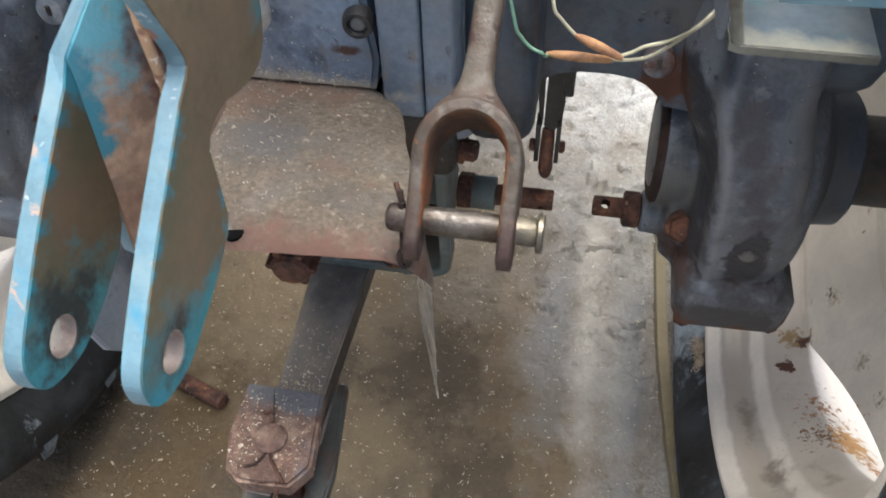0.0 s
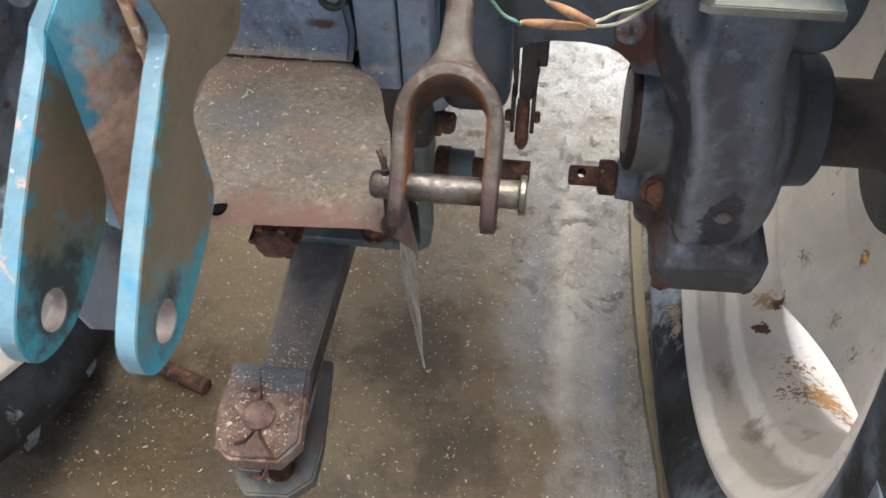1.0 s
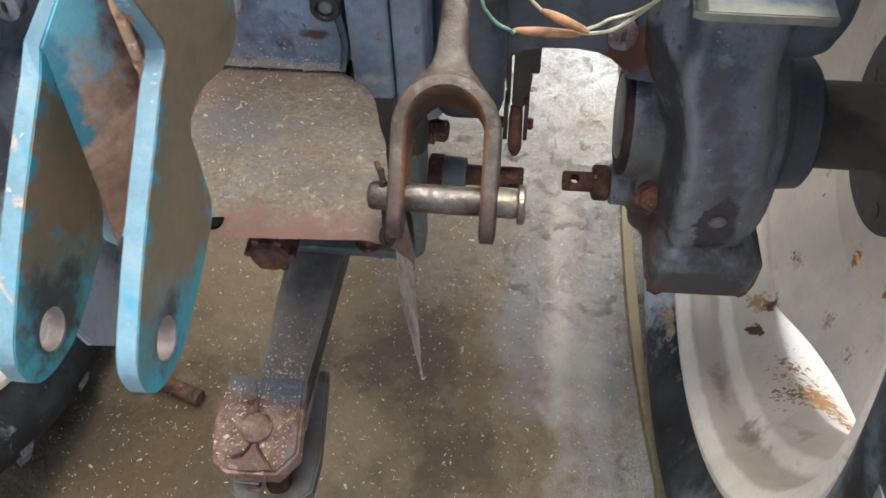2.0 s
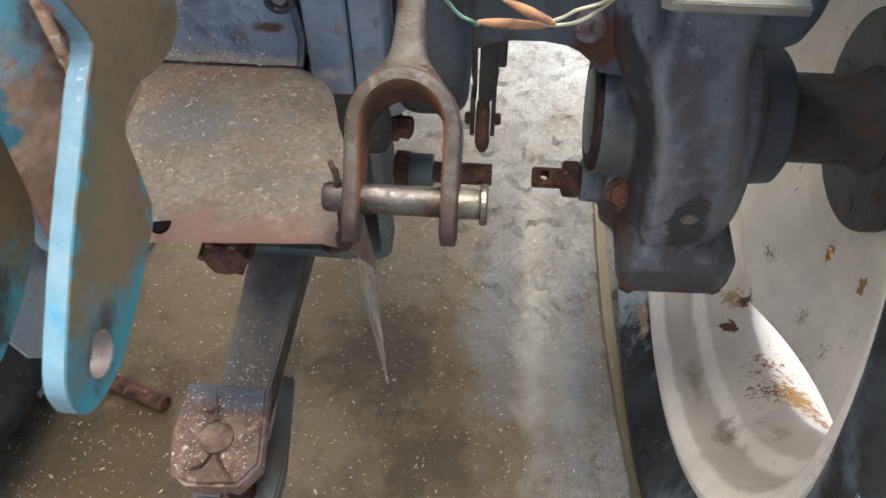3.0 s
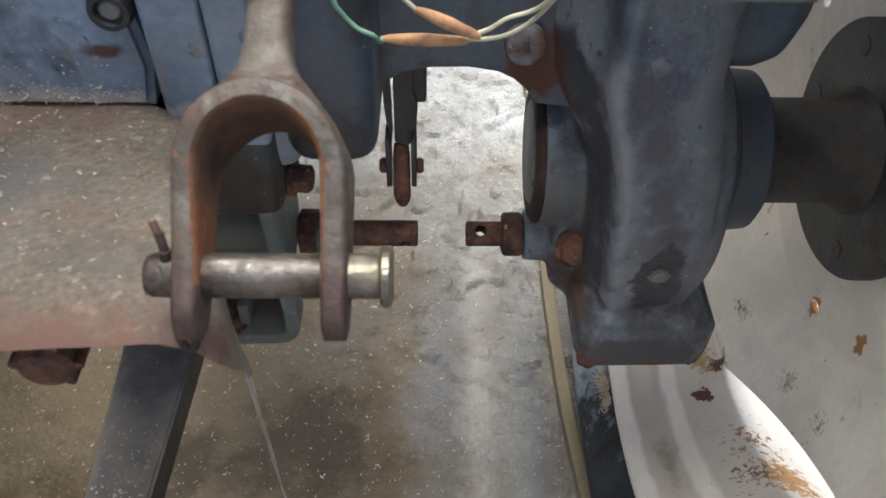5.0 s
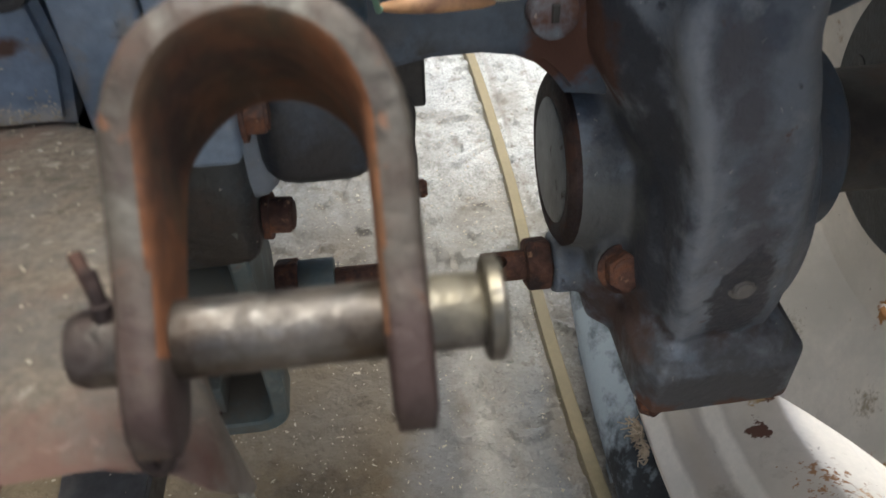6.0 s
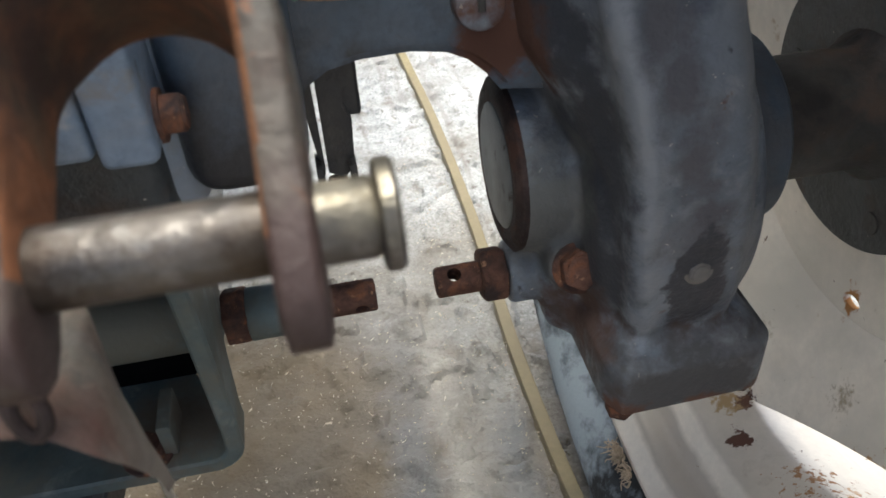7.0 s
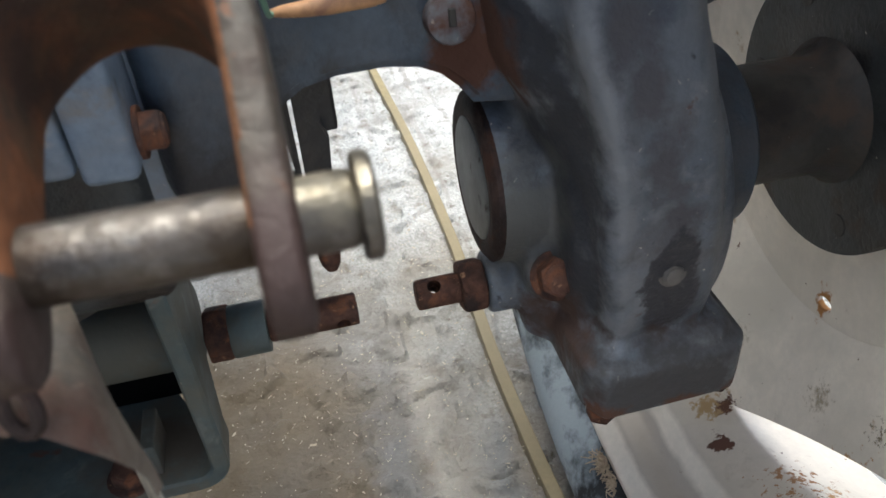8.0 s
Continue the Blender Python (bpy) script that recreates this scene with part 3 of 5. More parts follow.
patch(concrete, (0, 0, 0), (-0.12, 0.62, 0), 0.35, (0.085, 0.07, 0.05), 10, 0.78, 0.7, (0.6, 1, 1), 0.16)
# dirt ring and painted contact shadow round the rusty rod
patch(concrete, (0, 0, 0), (-0.338, 0.825, 0), 0.09, (0.045, 0.032, 0.020), 30, 0.66, 0.7, (1, 0.8, 1), 0.14)
# brown stain that also holds the left tyre's shadow in its colour
patch(concrete, (0, 0, 0), (-0.34, 0.72, 0), 0.34, (0.085, 0.057, 0.026), 9, 0.74, 0.6, (0.9, 1.2, 1), 0.16)
for x, y, r in ((-0.20, 0.72, 0.13), (-0.44, 0.76, 0.12), (-0.02, 0.90, 0.14), (0.06, 0.76, 0.12), (-0.16, 0.88, 0.10)):
    patch(concrete, (0, 0, 0), (x, y, 0), r, (0.070, 0.052, 0.030), 22, 0.70, 0.6, (1, 1, 1), 0.10)
for x, y, r in ((-0.30, 1.00, 0.20), (-0.08, 0.78, 0.12), (-0.40, 0.90, 0.14)):
    patch(concrete, (0, 0, 0), (x, y, 0), r, (0.17, 0.130, 0.076), 24, 0.70, 0.6, (1, 1, 1), 0.16)
patch(bracket_paint, TRACTOR_AT, (-0.01, 0.85, 0.44), 0.07, (0.095, 0.092, 0.074), 30, 0.66, 0.7, (1, 1, 1), 0.12)
patch(bracket_paint, TRACTOR_AT, (-0.01, 0.83, 0.365), 0.045, (0.10, 0.085, 0.065), 40, 0.66, 0.8, (1, 1, 0.5), 0.12)
# near black that paints the shade in openings
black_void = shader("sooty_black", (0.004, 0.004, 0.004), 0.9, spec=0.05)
chaff_mat = shader("dry_chaff", (0.40, 0.35, 0.27), 0.8, 0, [
    ((0.60, 0.55, 0.46), 60, 0.56, 0.05, 0.8, 0, 3),
    ((0.40, 0.22, 0.11), 40, 0.66, 0.02, 0.8, 0, 8)], 0.35, 80)
wire_white = shader("white_wire_sheath", (0.48, 0.46, 0.34), 0.5, 0, (), 0.1, 40)
wire_green = shader("green_wire_sheath", (0.16, 0.30, 0.22), 0.5, 0, (), 0.1, 40)
tape_orange = shader("orange_insulating_tape", (0.46, 0.25, 0.12), 0.55, 0, [
    ((0.25, 0.13, 0.08), 60, 0.56, 0.08, 0.7, 0, 4)], 0.15, 60)
frayed = shader("frayed_cord_fibre", (0.42, 0.34, 0.25), 0.9, 0, (), 0.2, 60)


# ---- mesh helpers ----
MID = -0.058  # the tractor's middle plane


def part(name, bm, material, parent=None, label="", smooth=False, mirror=False):
    """Links a bmesh, given in world metres, as one mesh object under a thing or a part."""
    if mirror:
        for v in bm.verts:
            v.co.x = 2 * MID - v.co.x
        bmesh.ops.reverse_faces(bm, faces=bm.faces)
    base = Vector((0, 0, 0))
    p = parent
    while p is not None:
        base += p.location
        p = p.parent
    bmesh.ops.translate(bm, verts=bm.verts, vec=-base)
    me = bpy.data.meshes.new(name)
    bm.to_mesh(me)
    bm.free()
    for m in (material if isinstance(material, (list, tuple)) else [material]):
        me.materials.append(m)
    if smooth:
        for poly in me.polygons:
            poly.use_smooth = True
        me.set_sharp_from_angle(angle=radians(38))
    ob = new(name, me)
    ob.parent = parent
    if label:
        ob["label"] = label
    return ob


def thing(name, at, label, category, kind="", group=""):
    ob = new(name)
    ob.location = at
    return tagged(ob, label, category, group, kind)


def round_edges(bm, w, seg=2, angle=30):
    bm.normal_update()
    es = [e for e in bm.edges if len(e.link_faces) == 2 and e.calc_face_angle(0) > radians(angle)]
    if es and w:
        bmesh.ops.bevel(bm, geom=es, offset=w, segments=seg, affect="EDGES", profile=0.5, clamp_overlap=True)


def box(lo, hi, w=0.002, seg=2, bm=None):
    b = bmesh.new()
    bmesh.ops.create_cube(b, size=1)
    for v in b.verts:
        v.co = Vector([lo[i] if v.co[i] < 0 else hi[i] for i in range(3)])
    round_edges(b, w, seg)
    return join(bm, b) if bm else b


def join(bm, other):
    me = bpy.data.meshes.new("joined")
    other.to_mesh(me)
    other.free()
    bm.from_mesh(me)
    bpy.data.meshes.remove(me)
    return bm


def rod(p0, p1, r, r1=None, seg=24, w=0.0008, bm=None):
    """A bevelled round bar from p0 to p1; seg 6 gives a hexagon."""
    p0, p1 = Vector(p0), Vector(p1)
    b = bmesh.new()
    bmesh.ops.create_cone(b, cap_ends=True, segments=seg, radius1=r, radius2=r if r1 is None else r1, depth=(p1 - p0).length)
    round_edges(b, w, 2, 50 if seg > 10 else 30)
    turn = (p1 - p0).to_track_quat("Z", "Y").to_matrix().to_4x4()
    bmesh.ops.transform(b, matrix=Matrix.Translation((p0 + p1) / 2) @ turn, verts=b.verts)
    return join(bm, b) if bm else b


def lathe(profile, centre, seg=96, axis="x", bm=None, closed=False):
    """Turns (along, radius) pairs about an axis through centre."""
    b = bmesh.new()
    rings = []
    for a, r in profile:
        ring = []
        for k in range(seg):
            th = 2 * math.pi * k / seg
            c, s = r * math.cos(th), r * math.sin(th)
            ring.append(b.verts.new(Vector(centre) + (Vector((a, c, s)) if axis == "x" else Vector((s, a, c)) if axis == "y" else Vector((c, s, a)))))
        rings.append(ring)
    pairs = list(zip(rings, rings[1:])) + ([(rings[-1], rings[0])] if closed else [])
    for q, s in pairs:
        for k in range(seg):
            b.faces.new((q[k], q[(k + 1) % seg], s[(k + 1) % seg], s[k]))
    bmesh.ops.recalc_face_normals(b, faces=b.faces)
    return join(bm, b) if bm else b


def slab(outline, w0, w1, axis="x", holes=(), edge=0.001, seg=2, mats=(0, 0, 0), bm=None):
    """A flat plate: outline and holes in the plane across axis, from w0 to w1. mats: material index of faces, rim and hole walls."""
    b = bmesh.new()

    def at(u, v, w):
        return Vector((w, u, v)) if axis == "x" else Vector((u, w, v)) if axis == "y" else Vector((u, v, w))

    loops, tops = [], []
    for loop in (outline, *holes):
        loops.append([b.verts.new(at(u, v, w0)) for u, v in loop])
    edges = [b.edges.new((lp[i], lp[(i + 1) % len(lp)])) for lp in loops for i in range(len(lp))]
    fill = bmesh.ops.triangle_fill(b, edges=edges, use_beauty=True)
    caps = [f for f in fill["geom"] if isinstance(f, bmesh.types.BMFace)]
    other = {}
    for lp, src in zip(loops, (outline, *holes)):
        for v, (u, q) in zip(lp, src):
            other[v] = b.verts.new(at(u, q, w1))
    for f in caps:
        f.material_index = mats[0]
        b.faces.new([other[v] for v in reversed(f.verts)]).material_index = mats[0]
    for n, lp in enumerate(loops):
        for i, v in enumerate(lp):
            nx = lp[(i + 1) % len(lp)]
            b.faces.new((v, nx, other[nx], other[v])).material_index = mats[1 if n == 0 else 2]
    bmesh.ops.recalc_face_normals(b, faces=b.faces)
    if edge:
        b.normal_update()
        es = [e for e in b.edges if len(e.link_faces) == 2 and e.calc_face_angle(0) > radians(60)
              and abs((e.verts[0].co - e.verts[1].co).dot(at(0, 0, 1))) < 1e-6]
        bmesh.ops.bevel(b, geom=es, offset=edge, segments=seg, affect="EDGES", clamp_overlap=True)
    return join(bm, b) if bm else b


def circle(c, r, n=24, squash=1.0, turn=0.0):
    ct, st = math.cos(turn), math.sin(turn)
    pts = [(r * math.cos(2 * math.pi * k / n), r * squash * math.sin(2 * math.pi * k / n)) for k in range(n)]
    return [(c[0] + x * ct - y * st, c[1] + x * st + y * ct) for x, y in pts]


def smooth_line(pts, n=8):
    """Catmull-Rom points through pts."""
    pts = [Vector(p) for p in pts]
    q = [2 * pts[0] - pts[1], *pts, 2 * pts[-1] - pts[-2]]
    out = []
    for i in range(1, len(q) - 2):
        for k in range(n):
            t = k / n
            a, b_, c, d = q[i - 1:i + 3]
            out.append(0.5 * (2 * b_ + (c - a) * t + (2 * a - 5 * b_ + 4 * c - d) * t * t + (3 * b_ - a - 3 * c + d) * t ** 3))
    out.append(pts[-1])
    return out


def sweep(pts, r, seg=10, radii=None, flat=None, bm=None):
    """A tube along pts. radii: radius at each point. flat: (half width along x, half height) of an oval section."""
    b = bmesh.new()
    pts = [Vector(p) for p in pts]
    rings, up = [], None
    for i, p in enumerate(pts):
        d = (pts[min(i + 1, len(pts) - 1)] - pts[max(i - 1, 0)]).normalized()
        if up is None:
            up = d.orthogonal().normalized()
        up = (up - d * up.dot(d)).normalized()
        side = d.cross(up)
        rr = radii[i] if radii else r
        rings.append([b.verts.new(p + (up * math.cos(2 * math.pi * k / seg) + side * math.sin(2 * math.pi * k / seg)) * rr) for k in range(seg)])
    for q, s in zip(rings, rings[1:]):
        for k in range(seg):
            b.faces.new((q[k], q[(k + 1) % seg], s[(k + 1) % seg], s[k]))
    b.faces.new(list(reversed(rings[0])))
    b.faces.new(rings[-1])
    bmesh.ops.recalc_face_normals(b, faces=b.faces)
    return join(bm, b) if bm else b


def loft(sections):
    """Closed rings of equal length, joined and capped."""
    b = bmesh.new()
    rings = [[b.verts.new(p) for p in s] for s in sections]
    n = len(rings[0])
    for q, s in zip(rings, rings[1:]):
        for k in range(n):
            b.faces.new((q[k], q[(k + 1) % n], s[(k + 1) % n], s[k]))
    b.faces.new(list(reversed(rings[0])))
    b.faces.new(rings[-1])
    bmesh.ops.recalc_face_normals(b, faces=b.faces)
    return b


def lerp(table, x):
    for (a, *va), (c, *vc) in zip(table, table[1:]):
        if x <= c:
            t = min(1, max(0, (x - a) / (c - a)))
            t = t * t * (3 - 2 * t) * 0.5 + t * 0.5
            return [p + (q - p) * t for p, q in zip(va, vc)]
    return list(table[-1][1:])


def hex_bolt(centre, axis, r, h, parent, material, washer=0.0, mirror=False, name="bolt"):
    c, a = Vector(centre), Vector(axis).normalized()
    bm = rod(c, c + a * h, r, seg=6, w=0.0012)
    if washer:
        rod(c, c + a * washer, r * 1.25, seg=20, w=0.0005, bm=bm)
    rod(c + a * (h - 0.0005), c + a * (h + 0.001), r * 0.75, seg=18, w=0.0005, bm=bm)
    return part(name, bm, material, parent, smooth=True, mirror=mirror)


def drilled(bm, holes):
    """Bores round holes (from, to, radius) through a closed bmesh."""
    me = bpy.data.meshes.new("blank")
    bm.to_mesh(me)
    bm.free()
    blank = new("blank", me)
    tools = []
    for p, q, r in holes:
        tm = bpy.data.meshes.new("drill")
        tb = rod(p, q, r, seg=24, w=0)
        tb.to_mesh(tm)
        tb.free()
        tool = new("drill", tm)
        tools.append(tool)
        mod = blank.modifiers.new("bore", "BOOLEAN")
        mod.operation, mod.solver, mod.object = "DIFFERENCE", "EXACT", tool
    bpy.context.view_layer.update()
    done = bpy.data.meshes.new_from_object(blank.evaluated_get(bpy.context.evaluated_depsgraph_get()))
    out = bmesh.new()
    out.from_mesh(done)
    for ob in (*tools, blank):
        bpy.data.objects.remove(ob)
    return out


def cast(ob, voxel, rounds):
    """Flows the joined volumes of a casting into one another with soft fillets."""
    mod = ob.modifiers.new("flow", "REMESH")
    mod.mode, mod.voxel_size, mod.use_smooth_shade = "VOXEL", voxel, True
    soft = ob.modifiers.new("fillet", "SMOOTH")
    soft.factor, soft.iterations = 0.5, rounds


# ---- ground ----
def ground():
    xs = [-60, -12, -3, -1.4] + [round(-0.9 + 0.02 * i, 4) for i in range(41)] + [round(-0.095 + 0.005 * i, 4) for i in range(90)] + [round(0.36 + 0.02 * i, 4) for i in range(14)] + [1.2, 3, 12, 60]
    ys = [-60, -12, -3, -0.6] + [round(0.3 + 0.005 * i, 4) for i in range(372)] + [2.3, 2.6, 4, 12, 60]
    bm = bmesh.new()
    grid = []
    for y in ys:
        row = []
        for x in xs:
            near = 1.0 if -0.95 < x < 0.65 and 0.2 < y < 2.2 else 0.0
            h = 0.0
            if near:
                p = Vector((x, y, 0))
                warp = p + Vector((0.03 * noise.noise(p * 8), 0.03 * noise.noise(p * 8 + Vector((5, 0, 0))), 0))
                rough = 0.22 + 0.78 * min(1, max(0, (x * 0.9 + y - 0.95) / 0.35))
                lump = noise.noise(warp * 17 + Vector((3, 1, 0)))
                scab = noise.noise(warp * 31 + Vector((9, 4, 0)))
                pit = noise.noise(warp * 42 + Vector((7, 2, 0)))
                h = 0.004 * noise.noise(p * 5) + rough * (0.0080 * lump + 0.0080 * max(0, min(1, (scab - 0.14) / 0.14)) - 0.013 * max(0, pit - 0.24) + 0.0020 * noise.noise(p * 95))
            row.append(bm.verts.new((x, y, near * (h - 0.010))))
        grid.append(row)
    for a, c in zip(grid, grid[1:]):
        for i in range(len(xs) - 1):
            bm.faces.new((a[i], a[i + 1], c[i + 1], c[i]))
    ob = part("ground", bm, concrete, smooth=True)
    return tagged(ob, "rough stained concrete floor strewn with chaff", "floor", kind="structure")


ground()


# ---- tractor ----
tractor = thing("tractor", TRACTOR_AT, "compact tractor with faded blue-grey castings and cream rear rims", "tractor")
AX_Y, AX_Z = 0.900, 0.473


def rear_wheel(mirror):
    c = (0, AX_Y, AX_Z)
    outer = [(0.338, 0.3500), (0.3345, 0.3495), (0.332, 0.3475), (0.3315, 0.3445), (0.332, 0.3415), (0.336, 0.3370), (0.343, 0.3295), (0.348, 0.3250), (0.352, 0.3232), (0.360, 0.3225), (0.367, 0.3218), (0.3705, 0.3200), (0.374, 0.3150),
             (0.380, 0.3062), (0.386, 0.2985), (0.390, 0.2952), (0.395, 0.2935), (0.404, 0.2895), (0.414, 0.2850), (0.422, 0.2815), (0.4285, 0.2795), (0.432, 0.2796), (0.445, 0.2830), (0.465, 0.2900), (0.478, 0.2960),
             (0.490, 0.306), (0.50, 0.316), (0.52, 0.319), (0.532, 0.332), (0.5405, 0.345), (0.5385, 0.350)]
    inner = [(a + 0.001, r + 0.005) for a, r in reversed(outer)]
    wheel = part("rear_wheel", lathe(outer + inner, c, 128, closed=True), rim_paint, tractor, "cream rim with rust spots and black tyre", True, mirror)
    holes = [circle((AX_Y + 0.151 * math.cos(a), AX_Z + 0.151 * math.sin(a)), 0.0050, 16, 1.7, a) for a in [radians(-103 + 60 * k) for k in range(6)]]
    disc = slab(circle((AX_Y, AX_Z), 0.166, 96), 0.4695, 0.4755, "x", holes, 0.0008)
    # dished skirt of the disc with flats cut round its edge, the rest welded to the barrel
    rows = []
    for f, dx in ((0, 0), (0.25, 0), (0.5, 0), (0.75, 0), (0.97, 0), (1.0, 0.001), (1.0, 0.005), (0.75, 0.006), (0.5, 0.006), (0.25, 0.006), (0, 0.006)):
        row = []
        for k in range(180):
            deg = -120.4 + 2 * k
            off = (2 * k + 36) % 72 - 36
            edge = 0.2790 if -84 < deg < -12 else min(0.2790, 0.2437 / math.cos(radians(off)))
            r = 0.1655 + (edge - 0.1655) * f
            row.append(Vector((0.431 + (0.2785 - r) * 0.342 + dx, AX_Y + r * math.cos(radians(deg)), AX_Z + r * math.sin(radians(deg)))))
        rows.append(row)
    skirt = bmesh.new()
    vs = [[skirt.verts.new(p) for p in row] for row in rows]
    for p, q in zip(vs, vs[1:]):
        for k in range(180):
            skirt.faces.new((p[k], p[(k + 1) % 180], q[(k + 1) % 180], q[k]))
    bmesh.ops.recalc_face_normals(skirt, faces=skirt.faces)
    disc = join(disc, skirt)
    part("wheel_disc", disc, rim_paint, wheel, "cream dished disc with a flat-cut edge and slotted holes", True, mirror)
    flange = slab(circle((AX_Y, AX_Z), 0.099, 64), 0.456, 0.4695, "x", (), 0.002)
    hub = part("hub_flange", flange, hub_paint, wheel, "grease-streaked dark hub flange", True, mirror)
    # flush dark discs paint the shade of the flange's slots
    for k in range(6):
        a = radians(58 + 60 * k)
        y, z = AX_Y + 0.078 * math.cos(a), AX_Z + 0.078 * math.sin(a)
        part("dark_slot_disc", rod((0.4565, y, z), (0.4552, y, z), 0.0078, seg=20, w=0.0005), hub_grease, hub, mirror=mirror)
    bead = lathe([(0.3380, 0.3500), (0.3345, 0.3497), (0.3335, 0.3510), (0.3350, 0.3535), (0.3385, 0.3535)], c, 128)
    part("bead_line", bead, rust, wheel, "rusty line between rim and tyre", True, mirror)
    tyre = [(0.345, 0.345), (0.3395, 0.3512), (0.3365, 0.3530), (0.3320, 0.3580), (0.3235, 0.367), (0.3135, 0.380), (0.3065, 0.396), (0.3055, 0.413), (0.311, 0.430), (0.322, 0.440), (0.36, 0.447), (0.436, 0.452),
            (0.51, 0.447), (0.55, 0.440), (0.561, 0.430), (0.569, 0.410), (0.569, 0.39), (0.562, 0.372), (0.55, 0.360), (0.540, 0.3525), (0.53, 0.345)]
    ty = part("tyre", lathe(tyre, c, 128), rubber, wheel, "dusty black rubber tyre", True, mirror)
    n = 20
    for k in range(n):
        for side in (0, 1):
            th = 2 * math.pi * (k + 0.5 * side) / n + 0.05
            sec = []
            steps = 7
            for i in range(steps + 1):
                u = i / steps
                x = 0.308 + u * 0.125 if side == 0 else 0.564 - u * 0.125
                a = th + 0.30 * u
                r_in = 0.418 + 0.03 * min(1, u * 4) if u < 0.25 else 0.446
                r_out = 0.432 + 0.036 * min(1, u * 5) if u < 0.2 else 0.468 + 0.003 * u
                hw = 0.012 + 0.004 * u
                ring = []
                for rr, s in ((r_in, -1.25), (r_out, -0.8), (r_out, 0.8), (r_in, 1.25)):
                    aa = a + s * hw / rr
                    ring.append(Vector((x, AX_Y + rr * math.cos(aa), AX_Z + rr * math.sin(aa))))
                sec.append(ring)
            part("lug", loft(sec), tread_dust, wheel, mirror=mirror)
    return wheel


rear_wheel(False)
rear_wheel(True)


def final_drive(mirror):
    """The drop gear casting outside the axle housing, with cap, foot, stub pin and axle collar."""
    # height: flank x, ridge x, right x, rear y
    table = [(0.392, 0.250, 0.262, 0.318, 0.800), (0.41, 0.248, 0.260, 0.326, 0.784), (0.45, 0.246, 0.257, 0.327, 0.775), (0.50, 0.243, 0.252, 0.323, 0.772),
             (0.54, 0.230, 0.250, 0.318, 0.772), (0.575, 0.213, 0.243, 0.310, 0.774), (0.61, 0.208, 0.234, 0.302, 0.779), (0.65, 0.213, 0.236, 0.304, 0.786),
             (0.69, 0.222, 0.242, 0.304, 0.795), (0.76, 0.23, 0.25, 0.304, 0.80)]
    sections = []
    for i in range(33):
        z = 0.392 + (0.76 - 0.392) * i / 32
        xf, xr, xo, y0 = lerp(table, z)
        ctrl = [(xo, 1.0), (xo + 0.004, 0.9), (xo + 0.002, y0 + 0.05), (xo - 0.004, y0 + 0.018), (xo - 0.014, y0 + 0.004), ((xo + xr) / 2 + 0.008, y0 + 0.001), (xr + 0.014, y0 + 0.0005), (xr + 0.004, y0 - 0.002),
                (xr - 0.003, y0 + 0.006), (xr - 0.004, y0 + 0.026), (xf + 0.006, y0 + 0.055), (xf, y0 + 0.09), (xf - 0.002, 0.9), (xf, 1.0)]
        sections.append([Vector((p.x, p.y, z)) for p in smooth_line([Vector((x, y, 0)) for x, y in ctrl], 5)])
    bm = loft(sections)
    c = (0, 0.892, AX_Z)
    lathe([(0.244, 0.0004), (0.244, 0.085), (0.250, 0.10), (0.262, 0.108), (0.318, 0.108), (0.330, 0.10), (0.334, 0.085), (0.334, 0.0004)], c, 64, bm=bm)
    lathe([(0.2125, 0.0004), (0.2125, 0.051), (0.215, 0.0535), (0.25, 0.056), (0.262, 0.06), (0.262, 0.0004)], (0, 0.890, 0.478), 64, bm=bm)
    slab([(0.242, 0.781), (0.250, 0.765), (0.331, 0.767), (0.342, 0.780), (0.342, 0.87), (0.242, 0.87)], 0.376, 0.414, "z", (), 0.003, 2, bm=bm)
    # the rise from the foot to the gear case, and the neck to the pin's boss
    slab([(0.248, 0.783), (0.252, 0.772), (0.326, 0.774), (0.334, 0.784), (0.334, 0.87), (0.248, 0.87)], 0.40, 0.424, "z", (), 0.004, 2, bm=bm)
    join(bm, loft([[Vector((x0 + a, 0.842 + b, z)) for a, b in ((0, 0), (0.012, -0.012), (0.03, -0.018), (0.045, -0.015), (0.045, 0.05), (0, 0.05))] for z, x0 in ((0.385, 0.228), (0.41, 0.226), (0.44, 0.227), (0.475, 0.235))]))
    rod((0.2075, 0.866, 0.414), (0.262, 0.866, 0.414), 0.0205, seg=32, w=0.002, bm=bm)
    rod((0.2425, 0.842, 0.4325), (0.2417, 0.829, 0.4405), 0.0165, seg=24, w=0.002, bm=bm)
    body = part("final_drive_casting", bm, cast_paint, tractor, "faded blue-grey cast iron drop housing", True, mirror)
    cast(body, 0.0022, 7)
    rim = lathe([(0.2125, 0.0365), (0.2095, 0.0385), (0.2085, 0.0425), (0.2090, 0.0485), (0.2120, 0.0535), (0.2185, 0.0525)], (0, 0.890, 0.478), 64)
    part("cap_rim", rim, dark_rust, body, "rusty dark rim round the end cap", True, mirror)
    part("end_cap", lathe([(0.213, 0.0), (0.2085, 0.0), (0.2078, 0.0365), (0.2090, 0.0385), (0.214, 0.039)], (0, 0.890, 0.478), 48),
         cap_metal, body, "grey round metal end cap", True, mirror)
    for x, y in ((0.254, 0.778), (0.33, 0.782)):
        hex_bolt((x, y, 0.379), (0, 0, -1), 0.009, 0.010, body, rust, mirror=mirror)
    hex_bolt((0.287, 0.7765, 0.472), (0, -1, 0.1), 0.0065, 0.004, body, bar_steel, 0.002, mirror=mirror, name="plug")
    hex_bolt((0.2410, 0.8265, 0.4422), (-0.05, -0.85, 0.5), 0.0122, 0.0125, body, rust, 0.002, mirror)
